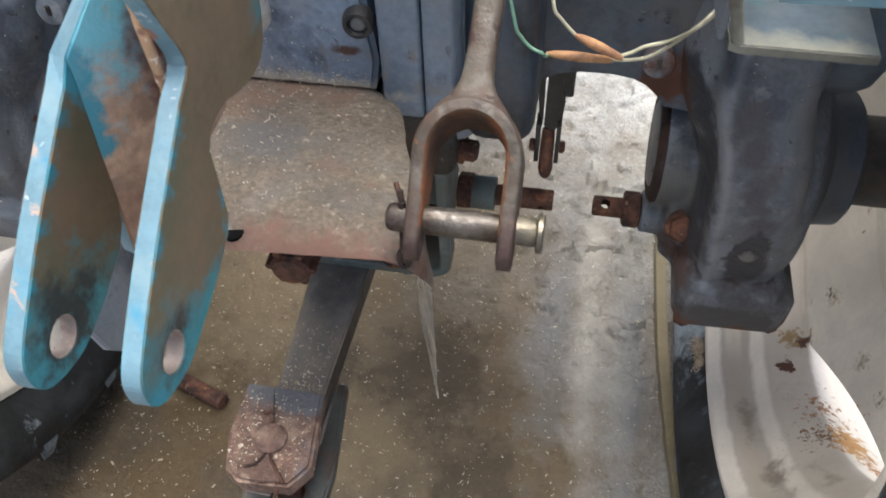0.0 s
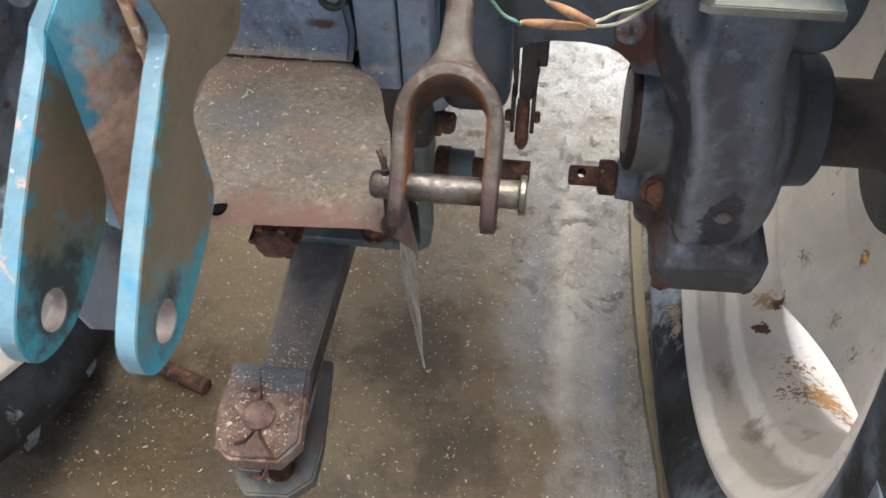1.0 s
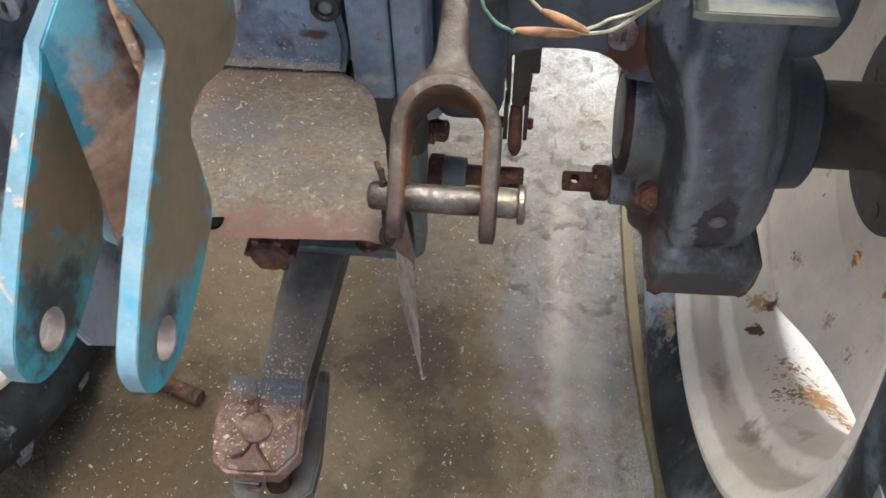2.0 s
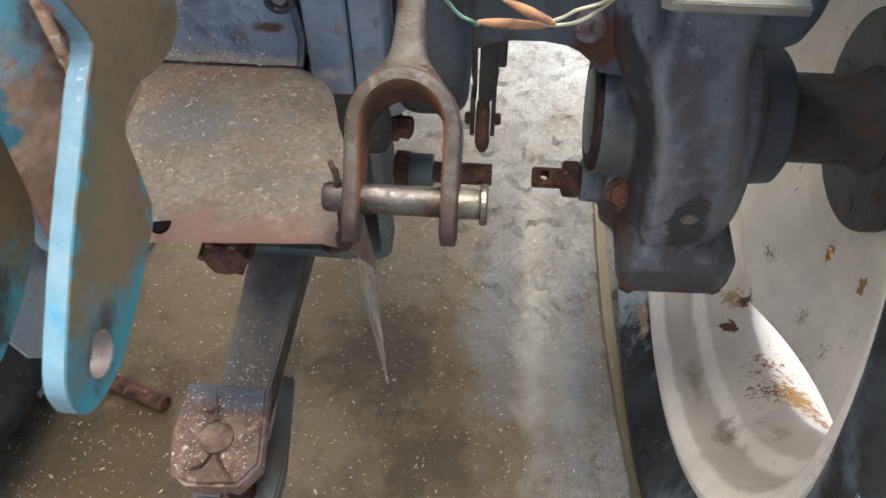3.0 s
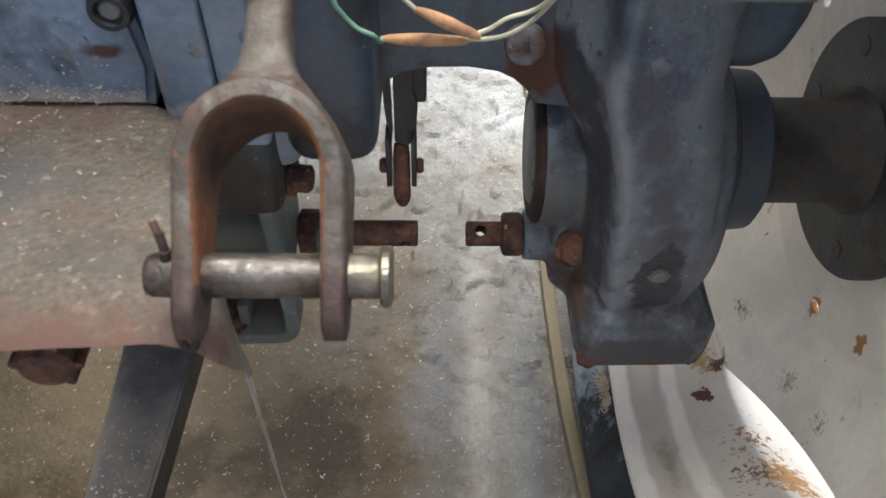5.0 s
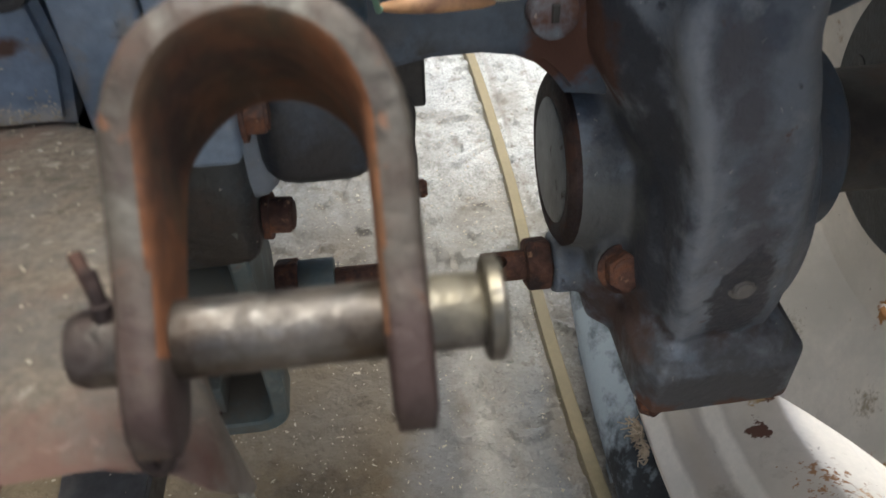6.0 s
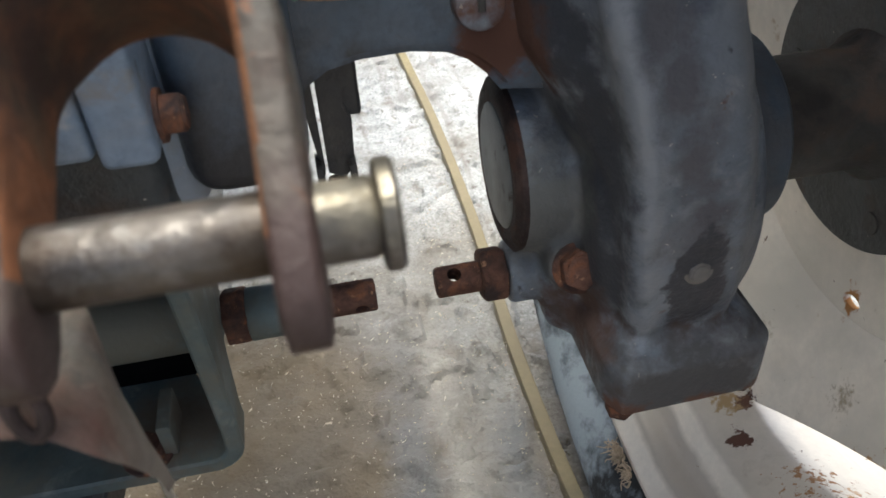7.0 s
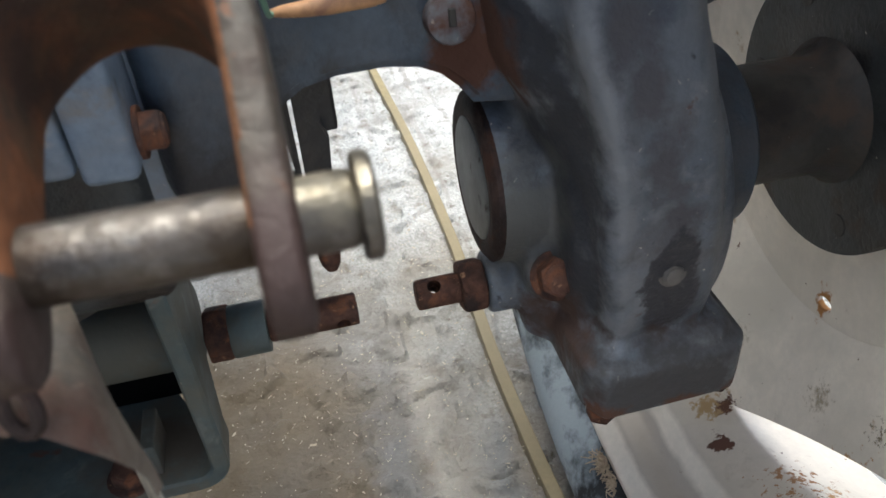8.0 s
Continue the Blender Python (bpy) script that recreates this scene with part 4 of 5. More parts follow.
    # stub pin
    pin = drilled(rod((0.163, 0.866, 0.414), (0.21, 0.866, 0.414), 0.0098, seg=28, w=0.002), [((0.1745, 0.855, 0.436), (0.1745, 0.877, 0.392), 0.0044)])
    part("stub_pin", pin, rust, body, "rusty stub pin with a cross hole", True, mirror)
    part("nut", rod((0.191, 0.866, 0.414), (0.2075, 0.866, 0.414), 0.0185, seg=6, w=0.003), rust, body, "rusty hexagon nut", True, mirror)
    # axle
    part("axle_collar", lathe([(0.325, 0.03), (0.325, 0.074), (0.338, 0.074), (0.346, 0.070), (0.350, 0.062), (0.372, 0.060), (0.376, 0.055), (0.376, 0.03)], (0, AX_Y, AX_Z), 64),
         greasy_blue, body, "dark oily axle collar", True, mirror)
    part("axle_shaft", lathe([(0.33, 0.0), (0.33, 0.040), (0.44, 0.040), (0.452, 0.046), (0.457, 0.05), (0.457, 0)], (0, AX_Y, AX_Z), 48), dark_steel, body, "brown stained axle shaft", True, mirror)
    part("brake_drum", lathe([(0.30, 0.0), (0.30, 0.062), (0.330, 0.062), (0.341, 0.058), (0.350, 0.046), (0.357, 0.028), (0.359, 0)], (0, 0.88, 0.638), 48), greasy_blue, body, smooth=True, mirror=mirror)
    return body


final_drive(False)
final_drive(True)


def axle_housing(mirror):
    arch = [(0.06, 0.53), (0.094, 0.538), (0.100, 0.551), (0.107, 0.561), (0.118, 0.568), (0.135, 0.5715), (0.16, 0.572), (0.178, 0.5690), (0.189, 0.5635), (0.198, 0.555), (0.206, 0.544), (0.235, 0.54), (0.235, 0.76), (0.06, 0.76)]
    bm = slab(arch, 0.857, 0.98, "y", (), 0.006, 3)
    ax = part("axle_housing", bm, greasy_blue, tractor, "blue-grey axle housing with an arched underside", True, mirror)
    part("slotted_plug", rod((0.193, 0.861, 0.5955), (0.193, 0.845, 0.5985), 0.0125, seg=32, w=0.002), cast_paint, ax, smooth=True, mirror=mirror)
    part("slot", box((0.1912, 0.8432, 0.5955), (0.1948, 0.846, 0.6045), 0.0005), dark_steel, ax, mirror=mirror)
    return ax


axle = axle_housing(False)
axle_housing(True)
text = bpy.data.curves.new("casting_number", "FONT")
text.body, text.size, text.extrude, text.space_character, text.align_x = "518", 0.014, 0.0009, 1.35, "CENTER"
holder = new("casting_number", text)
bpy.context.view_layer.update()
letters = bpy.data.meshes.new_from_object(holder.evaluated_get(bpy.context.evaluated_depsgraph_get()))
bpy.data.objects.remove(holder)
bmt = bmesh.new()
bmt.from_mesh(letters)
bmesh.ops.transform(bmt, matrix=Matrix.Translation((0.1845, 0.8565, 0.6265)) @ Euler((radians(90), 0, 0)).to_matrix().to_4x4(), verts=bmt.verts)
part("casting_number", bmt, greasy_blue, axle, "raised cast digits 518")


def transmission():
    body = part("transmission_housing", box((-0.185, 0.80, 0.53), (0.060, 1.2, 0.95), 0.02, 3), housing_paint, tractor, "blue-grey dusty gearbox housing", True)
    part("rear_cover", slab([(-0.2, 0.604), (-0.012, 0.604), (-0.007, 0.63), (-0.013, 0.69), (-0.013, 0.95), (-0.2, 0.95)], 0.776, 0.81, "y", (), 0.004), housing_paint, body, "dusty rear cover with chaff along its foot", True)
    for k, (x0, x1, y0, z0) in enumerate(((-0.0035, 0.0262, 0.767, 0.590), (0.0275, 0.0495, 0.765, 0.586))):
        part("flange_rib", box((x0, y0, z0), (x1, 0.83, 0.95), 0.004, 3), housing_paint, body, smooth=True)
    part("side_bulge", box((0.05, 0.792, 0.546), (0.1045, 1.1, 0.95), 0.016, 4), greasy_blue, body, smooth=True)
    part("lower_case", lathe([(0.80, 0.0), (0.80, 0.05), (0.806, 0.062), (0.825, 0.07), (1.1, 0.075), (1.1, 0)], (-0.028, 0, 0.552), 48, "y"), hub_grease, body, "dark rounded gear case", True)
    part("lower_side", box((-0.015, 0.790, 0.503), (0.0438, 0.95, 0.600), 0.012, 4), hub_paint, body, "dark greasy lower gearbox side", True)
    hex_bolt((0.0485, 0.785, 0.597), (1, 0, 0), 0.0088, 0.011, body, rust, 0.003)
    hex_bolt((0.044, 0.818, 0.516), (1, -0.1, 0), 0.010, 0.014, body, rust, 0.004)
    part("drain_plug", lathe([(-0.003, 0.0), (-0.003, 0.0062), (-0.006, 0.0072), (-0.006, 0.0098), (-0.002, 0.0112), (0.004, 0.0115), (0.004, 0)], (-0.017, 0.774, 0.666), 32, "y"), hub_grease, body, "dark ring with a paler recessed core", True)
    part("plug_core", lathe([(-0.0042, 0.0), (-0.0042, 0.0042), (-0.0034, 0.0052), (0.0, 0.0054), (0.0, 0.0)], (-0.017, 0.774, 0.666), 24, "y"), cap_metal, body, smooth=True)
    lever = slab([(-0.060, 0.80), (-0.0525, 0.735), (-0.0518, 0.7255), (-0.0505, 0.7205), (-0.0465, 0.7182), (-0.0430, 0.7190), (-0.0405, 0.7225), (-0.0398, 0.728), (-0.0455, 0.80)], 0.6855, 0.6915, "y", (), 0.0012, 2)
    join(lever, box((-0.061, 0.687, 0.79), (-0.0465, 0.80, 0.80), 0.001))
    part("lever", lever, lever_paint, body, "pale grey painted lever with a rounded end", True)
    return body


gearbox = transmission()


def unseen_body():
    """Added to shade the floor: an engine block ahead and unseen fenders above."""
    block = slab([(0.90, 0.44), (0.98, 0.405), (1.35, 0.39), (1.45, 0.34), (2.15, 0.34), (2.3, 0.42), (2.3, 0.98), (0.90, 0.98)], -0.146, 0.03, "x", (), 0.012, 3)
    body = part("added_engine_block", block, greasy_blue, tractor, "dark underside of an added engine block that shades the floor", True)
    for sgn in (-1, 1):
        sec = []
        for k in range(15):
            a = radians(10 + 7 * k)
            ring = []
            for x, r in ((0.30, 0.51), (0.59, 0.51), (0.59, 0.516), (0.30, 0.516)):
                ring.append(Vector((MID + sgn * (x - MID), AX_Y + r * math.cos(a), AX_Z + r * math.sin(a))))
            sec.append(ring)
        part("fender", loft(sec), step_paint, tractor, "unseen dull blue fender added to shade the floor", True)


unseen_body()


def pto():
    c = (-0.048, 0, 0.548)
    shaft = lathe([(0.645, 0.0), (0.645, 0.012), (0.648, 0.0145), (0.70, 0.0145), (0.70, 0.02), (0.712, 0.024), (0.83, 0.024), (0.83, 0)], c, 24, "y")
    p = part("pto_shaft", shaft, rust, tractor, "rusty splined power take-off shaft", True)
    for k in range(6):
        a = 2 * math.pi * k / 6
        d = Vector((math.cos(a), 0, math.sin(a)))
        q = Vector(c) + d * 0.0155
        part("spline", rod(q + Vector((0, 0.648, 0)), q + Vector((0, 0.70, 0)), 0.003, seg=8, w=0.0008), rust, p)


pto()


def brake_link():
    top = part("brake_link", slab([(0.1015, 0.60), (0.1035, 0.535), (0.1065, 0.505), (0.1080, 0.503), (0.1085, 0.508), (0.1075, 0.60)], 0.868, 0.880, "y", (), 0.001), hub_grease, tractor, "dark brake rod clevis with a rusty bolt", True)
    part("strap", slab([(0.1105, 0.60), (0.1100, 0.505), (0.1185, 0.50), (0.1245, 0.507), (0.1265, 0.535), (0.1235, 0.545), (0.1225, 0.60)], 0.868, 0.880, "y", (), 0.001), hub_grease, top, smooth=True)
    part("guide_block", box((0.116, 0.872, 0.536), (0.1325, 0.89, 0.585), 0.002), hub_grease, top)
    for x in (0.1035, 0.1215):
        part("cheek", box((x, 0.860, 0.469), (x + 0.004, 0.878, 0.513), 0.001), hub_grease, top, smooth=True)
    hex_bolt((0.1255, 0.867, 0.484), (1, 0, 0), 0.0062, 0.004, top, rust)
    hex_bolt((0.1035, 0.867, 0.484), (-1, 0, 0), 0.0062, 0.004, top, rust)
    part("rod_end", sweep([(0.1145, 0.872, 0.500), (0.1145, 0.868, 0.49), (0.1145, 0.862, 0.474), (0.1148, 0.859, 0.464), (0.115, 0.857, 0.459), (0.115, 0.856, 0.455)], 0.005, 16, [0.0052, 0.0062, 0.0062, 0.0066, 0.0055, 0.003]), rust, top, "rusty rod end", True)


brake_link()


def fender_step():
    """A flat plate with a dusty rounded rear edge and an upturned flange at one end."""
    plate = slab([(0.2135, 0.7265), (0.219, 0.724), (0.294, 0.7235), (0.296, 0.85), (0.212, 0.85)], 0.7012, 0.7078, "z", (), 0.0008, 2, (0, 1, 1))
    f = part("step_plate", plate, [step_paint, step_edge], tractor, "dusty grey-blue step plate with a pale worn edge", True)
    fl = sweep(smooth_line([(0.220, 0.7285, 0.703), (0.2165, 0.7275, 0.712), (0.2135, 0.7265, 0.724), (0.210, 0.725, 0.74), (0.206, 0.7235, 0.80)], 5), 0.0036, 12)
    part("flange", fl, step_edge, f, "pale worn upturned flange", True)
    part("side_web", slab([(0.73, 0.706), (0.73, 0.80), (0.84, 0.80), (0.84, 0.706)], 0.2065, 0.2105, "x", (), 0.001), cast_paint, f)


fender_step()


def upper_works():
    """The small blue plate above the drop housing."""
    part("blue_stay", slab([(0.222, 0.7595), (0.30, 0.7615), (0.40, 0.764), (0.40, 0.80), (0.222, 0.80)], 0.686, 0.690, "y", (), 0.001), blue_edge, tractor, "bright blue stay plate")
    part("stay_bar", box((0.28, 0.689, 0.785), (0.30, 0.80, 0.799), 0.002), cast_paint, tractor)


upper_works()


# ---- power take-off shield ----
def pto_shield():
    th = thing("pto_shield", (-0.04, 0.69, 0.60), "dusty rust-brown sheet steel shield over the shaft", "shield")
    nx, ny = 30, 48
    EDGE = ((0.580, 0.049), (0.598, 0.0484), (0.622, 0.046), (0.660, 0.039), (0.687, 0.0335), (0.726, 0.0218), (0.742, 0.0172), (0.7525, 0.0135), (0.762, 0.0088), (0.769, 0.0037), (0.7735, -0.0008), (0.779, -0.0080), (0.784, -0.017), (0.790, -0.03))  # the right-hand edge from rear to front
    bm = bmesh.new()

    def top(u, v):
        """u across, v from the front edge to the rear edge."""
        x = -0.128 + u * 0.174
        y = 0.784 - v * (0.1785 + 0.0125 * (1 - u))
        x = -0.128 + u * (lerp(EDGE, y)[0] + 0.128)
        z = 0.604 + 0.036 * v ** 1.05
        side = max(0.0, (u - 0.90) / 0.10)
        z -= 0.004 * side ** 2
        rear = max(0.0, (v - 0.86) / 0.14)
        z -= 0.012 * rear ** 2
        return Vector((x, y, z + 0.0012 * noise.noise(Vector((x * 22, y * 22, 3))) + 0.0004 * noise.noise(Vector((x * 90, y * 90, 5)))))

    g = [[bm.verts.new(top(i / nx, j / ny)) for i in range(nx + 1)] for j in range(ny + 1)]
    for j in range(ny):
        for i in range(nx):
            bm.faces.new((g[j][i], g[j][i + 1], g[j + 1][i + 1], g[j + 1][i]))
    bmesh.ops.solidify(bm, geom=list(bm.faces), thickness=0.0028)
    bmesh.ops.recalc_face_normals(bm, faces=bm.faces)
    part("top_plate", bm, shield_steel, th, "", True)
    # a pointed tongue bent down along the edge: height, then how far it reaches forward from its upright rear border
    TONGUE = ((0.424, 0.0008), (0.4285, 0.008), (0.436, 0.018), (0.444, 0.029), (0.453, 0.044), (0.464, 0.052), (0.480, 0.0545), (0.505, 0.052), (0.545, 0.046), (0.575, 0.042), (0.600, 0.036), (0.620, 0.030))
    tm = bmesh.new()
    rows = []
    for i in range(60):
        z = 0.424 + (0.620 - 0.424) * i / 59
        reach = lerp(TONGUE, z)[0] * (1 + 0.05 * noise.noise(Vector((z * 70, 4, 0))))
        rear = Vector((0.0558 - 0.003 * max(0.0, (z - 0.57) / 0.05), 0.632, z))
        rows.append([tm.verts.new(rear + Vector((-0.4226, 0.906, 0)) * (reach * k / 8) + Vector((0.001 * noise.noise(Vector((k * 0.5, z * 50, 1))), 0, 0))) for k in range(9)])
    for a, c in zip(rows, rows[1:]):
        for k in range(8):
            tm.faces.new((a[k], a[k + 1], c[k + 1], c[k]))
    bmesh.ops.solidify(tm, geom=list(tm.faces), thickness=0.0024)
    bmesh.ops.recalc_face_normals(tm, faces=tm.faces)
    part("tongue", tm, tongue_steel, th, "pale pointed tongue, dusty and coloured as lit", True)
    # the rounded corner that runs from the plate down into the tongue: its front and rear borders
    CORNER = ((0.0, 0.043, 0.664, 0.6195, 0.036, 0.6045, 0.6265), (0.2, 0.0492, 0.647, 0.6185, 0.0485, 0.6035, 0.6245), (0.4, 0.0522, 0.638, 0.6125, 0.0565, 0.6015, 0.6190), (0.55, 0.0535, 0.634, 0.601, 0.0595, 0.6050, 0.6105),
              (0.72, 0.0537, 0.634, 0.587, 0.0600, 0.6120, 0.598), (0.87, 0.0538, 0.635, 0.576, 0.0580, 0.6220, 0.582), (1.0, 0.0540, 0.637, 0.562, 0.0545, 0.6320, 0.563))
    cm = bmesh.new()
    rows = []
    for i in range(25):
        ax, ay, az, bx, by, bz = lerp(CORNER, i / 24)
        a, b_ = Vector((ax, ay, az)), Vector((bx, by, bz))
        rows.append([cm.verts.new(a.lerp(b_, k / 12) + Vector((0.6, -0.2, 0.75)) * 0.004 * math.sin(math.pi * k / 12) * min(1, 3 * i / 24)) for k in range(13)])
    for a, c in zip(rows, rows[1:]):
        for k in range(12):
            cm.faces.new((a[k], a[k + 1], c[k + 1], c[k]))
    bmesh.ops.solidify(cm, geom=list(cm.faces), thickness=0.0024)
    bmesh.ops.recalc_face_normals(cm, faces=cm.faces)
    part("corner", cm, shield_steel, th, "grey and pink worn bent corner", True)
    hc = top(0.415, 0.945) + Vector((0, 0, -0.0004))
    # a black disc stands in for the hole's unlit depth
    part("bolt_hole_black_disc", rod(hc - Vector((0, 0, 0.003)), hc + Vector((0, -0.0002, 0.0006)), 0.0062, seg=20, w=0), black_void, th)
    # the blue skirt on the other side
    far = [(0.552, 0.635), (0.547, 0.60), (0.551, 0.575), (0.566, 0.55), (0.60, 0.527), (0.647, 0.505), (0.71, 0.487), (0.765, 0.475), (0.78, 0.49), (0.78, 0.612)]
    part("side_skirt", slab(far, -0.133, -0.128, "x", (), 0.001), housing_paint, th, "dark blue chipped side skirt")
    return th


pto_shield()


# ---- drawbar and its stirrup ----
def stirrup():
    # a flat bar bent round below: height along the bar, then its near and far edges
    path = [(0.0305, 0.53, 0.790, 0.885), (0.0305, 0.50, 0.793, 0.868), (0.0305, 0.46, 0.797, 0.848), (0.0305, 0.42, 0.799, 0.832), (0.0305, 0.388, 0.801, 0.824)]
    path += [(0.0155 + 0.015 * math.cos(radians(q)), 0.3745 - 0.015 * math.sin(radians(q)), 0.801, 0.824 + 0.0003 * q) for q in (15, 30, 45, 60, 75, 90)]
    path += [(0.0, 0.3595, 0.801, 0.88), (-0.135, 0.3595, 0.801, 0.88)]
    sections = []
    for i, (x, z, y0, y1) in enumerate(path):
        p, q = path[max(0, i - 1)], path[min(len(path) - 1, i + 1)]
        d = Vector((q[0] - p[0], 0, q[1] - p[1])).normalized()
        o = Vector((-d.z, 0, d.x)) * 0.0052
        sections.append([Vector((x, y, z)) + o * k for y, k in ((y0, -0.7), (y0 + 0.0015, -1), (y1, -1), (y1, 1), (y0 + 0.0015, 1), (y0, 0.7))])
    th = part("stirrup_plate", loft(sections), bracket_paint, tractor, "grey-green steel stirrup bent round the drawbar", True)
    part("stirrup_side", slab([(0.79, 0.53), (0.80, 0.46), (0.805, 0.375), (0.812, 0.362), (0.885, 0.362), (0.895, 0.40), (0.89, 0.53)], -0.140, -0.131, "x", (), 0.0015), bracket_paint, th, smooth=True)
    # added black plate stands in for the shade inside the stirrup
    part("black_shade_plate", box((-0.131, 0.872, 0.3665), (0.0245, 0.880, 0.425), 0.001), black_void, th)
    part("cross_tube", rod((-0.13, 0.866, 0.428), (0.03, 0.866, 0.428), 0.026, seg=32), bracket_paint, th, smooth=True)
    part("nut", rod((0.0335, 0.866, 0.416), (0.0480, 0.866, 0.416), 0.0185, seg=6, w=0.002), rust, th, "rusty hexagon nut", True)
    part("collar", rod((0.0475, 0.866, 0.415), (0.070, 0.866, 0.415), 0.0165, seg=28, w=0.001), bracket_paint, th, smooth=True)
    bm = drilled(rod((0.07, 0.866, 0.414), (0.1255, 0.866, 0.414), 0.0102, seg=28, w=0.0015), [((0.1155, 0.852, 0.409), (0.1155, 0.880, 0.419), 0.0046)])
    part("stub_pin", bm, rust, th, "rusty stub pin with a cross hole", True)
    part("web", box((-0.012, 0.812, 0.3625), (-0.004, 0.844, 0.388), 0.001), bracket_paint, th)
    for x in (-0.011, -0.062):
        hex_bolt((x, 0.815, 0.355), (0, 0, -1), 0.010, 0.008, th, dark_steel)
    hex_bolt((-0.022, 0.815, 0.3632), (0, 0, 1), 0.012, 0.010, th, rust, 0.003)
    return th


stirrup()


BAR_SIZE = 1.09


def bar_part(name, bm, material, parent, label="", smooth=False):
    home = Vector((-0.06, 0.66, 0.385)) - on_bar((-0.06, 0.66, 0.385))
    bmesh.ops.translate(bm, verts=bm.verts, vec=-home)
    return part(name, bm, material, parent, label, smooth)


def on_bar(p):
    """The drawbar's points, scaled away from a mean camera position under the stirrup to fit the camera's view."""
    return Vector((0.126, 0.325, 0.98)) + (Vector(p) - Vector((0.126, 0.325, 0.98))) * BAR_SIZE


def drawbar():
    th = thing("drawbar", on_bar((-0.06, 0.66, 0.385)), "dark worn steel drawbar with a rusty clevis", "drawbar")
    bar_part("bar", slab([(-0.0875, 0.95), (-0.0875, 0.80), (-0.0775, 0.60), (-0.0405, 0.60), (-0.0325, 0.80), (-0.0325, 0.95)], 0.378, 0.405, "z", (), 0.002, 2, (0, 1, 1)), [bar_steel, bar_side], th, "dark flat steel bar dusted with chaff", True)
    bar_part("clevis_plate", slab([(-0.0965, 0.622), (-0.0975, 0.578), (-0.0905, 0.549), (-0.078, 0.541), (-0.040, 0.543), (-0.0275, 0.560), (-0.0345, 0.622)], 0.4065, 0.425, "z", (), 0.0025), clevis_rust, th, "rusty clevis plate caked with dust", True)
    low = [(-0.088, 0.66), (-0.092, 0.58), (-0.088, 0.548), (-0.074, 0.534), (-0.040, 0.536), (-0.023, 0.552), (-0.022, 0.58), (-0.031, 0.66)]
    bar_part("lower_plate", slab(low, 0.360, 0.3745, "z", [circle((-0.0535, 0.5585), 0.0130, 24)], 0.002), lower_steel, th, "grey lower clevis plate with a pin hole", True)
    bar_part("spacer", box((-0.084, 0.60, 0.3735), (-0.038, 0.66, 0.3785), 0.002), bar_steel, th)
    pin = bar_part("hitch_pin", lathe([(0.352, 0.0), (0.352, 0.010), (0.424, 0.010), (0.424, 0.0125), (0.428, 0.0125), (0.431, 0.010), (0.4315, 0)], (-0.0635, 0.577, 0), 32, "z"), clevis_rust, th, "rusty hitch pin head", True)
    bar_part("pin_shank", rod((-0.0615, 0.574, 0.408), (-0.0535, 0.5625, 0.358), 0.0112, seg=24), rust, pin, "dark rusty pin shank", True)
    strap = slab([(-0.0772, 0.6165), (-0.0735, 0.6175), (-0.0648, 0.5905), (-0.0685, 0.5895)], 0.4245, 0.4275, "z", (), 0.0006)
    bar_part("strap", strap, clevis_rust, pin)
    bar_part("tab", slab([(-0.0635, 0.5635), (-0.0600, 0.5635), (-0.0455, 0.5450), (-0.0690, 0.5420)], 0.4245, 0.4272, "z", (), 0.0006), clevis_rust, pin)
    for line in ([(-0.0640, 0.5650, 0.4265), (-0.0650, 0.5600, 0.4275), (-0.0690, 0.5545, 0.4275), (-0.0765, 0.5520, 0.4268)], [(-0.0600, 0.5650, 0.4265), (-0.0570, 0.5590, 0.4275), (-0.0480, 0.5490, 0.4275), (-0.0440, 0.5440, 0.4265)],
                 [(-0.0690, 0.6000, 0.4265), (-0.0720, 0.5965, 0.4275), (-0.0755, 0.5975, 0.4268)], [(-0.0490, 0.5460, 0.425), (-0.0500, 0.5410, 0.415), (-0.0560, 0.5380, 0.402), (-0.0660, 0.5400, 0.398)]):
        bar_part("clip_wire", sweep(smooth_line(line, 5), 0.0013, 8), rust, pin, "bent rusty wire", True)
    bar_part("tag", box((-0.0775, 0.5435, 0.398), (-0.0585, 0.5520, 0.4005), 0.0008), bare_steel, pin, "small pale metal tag")
    th.scale = (BAR_SIZE,) * 3
    return th


drawbar()


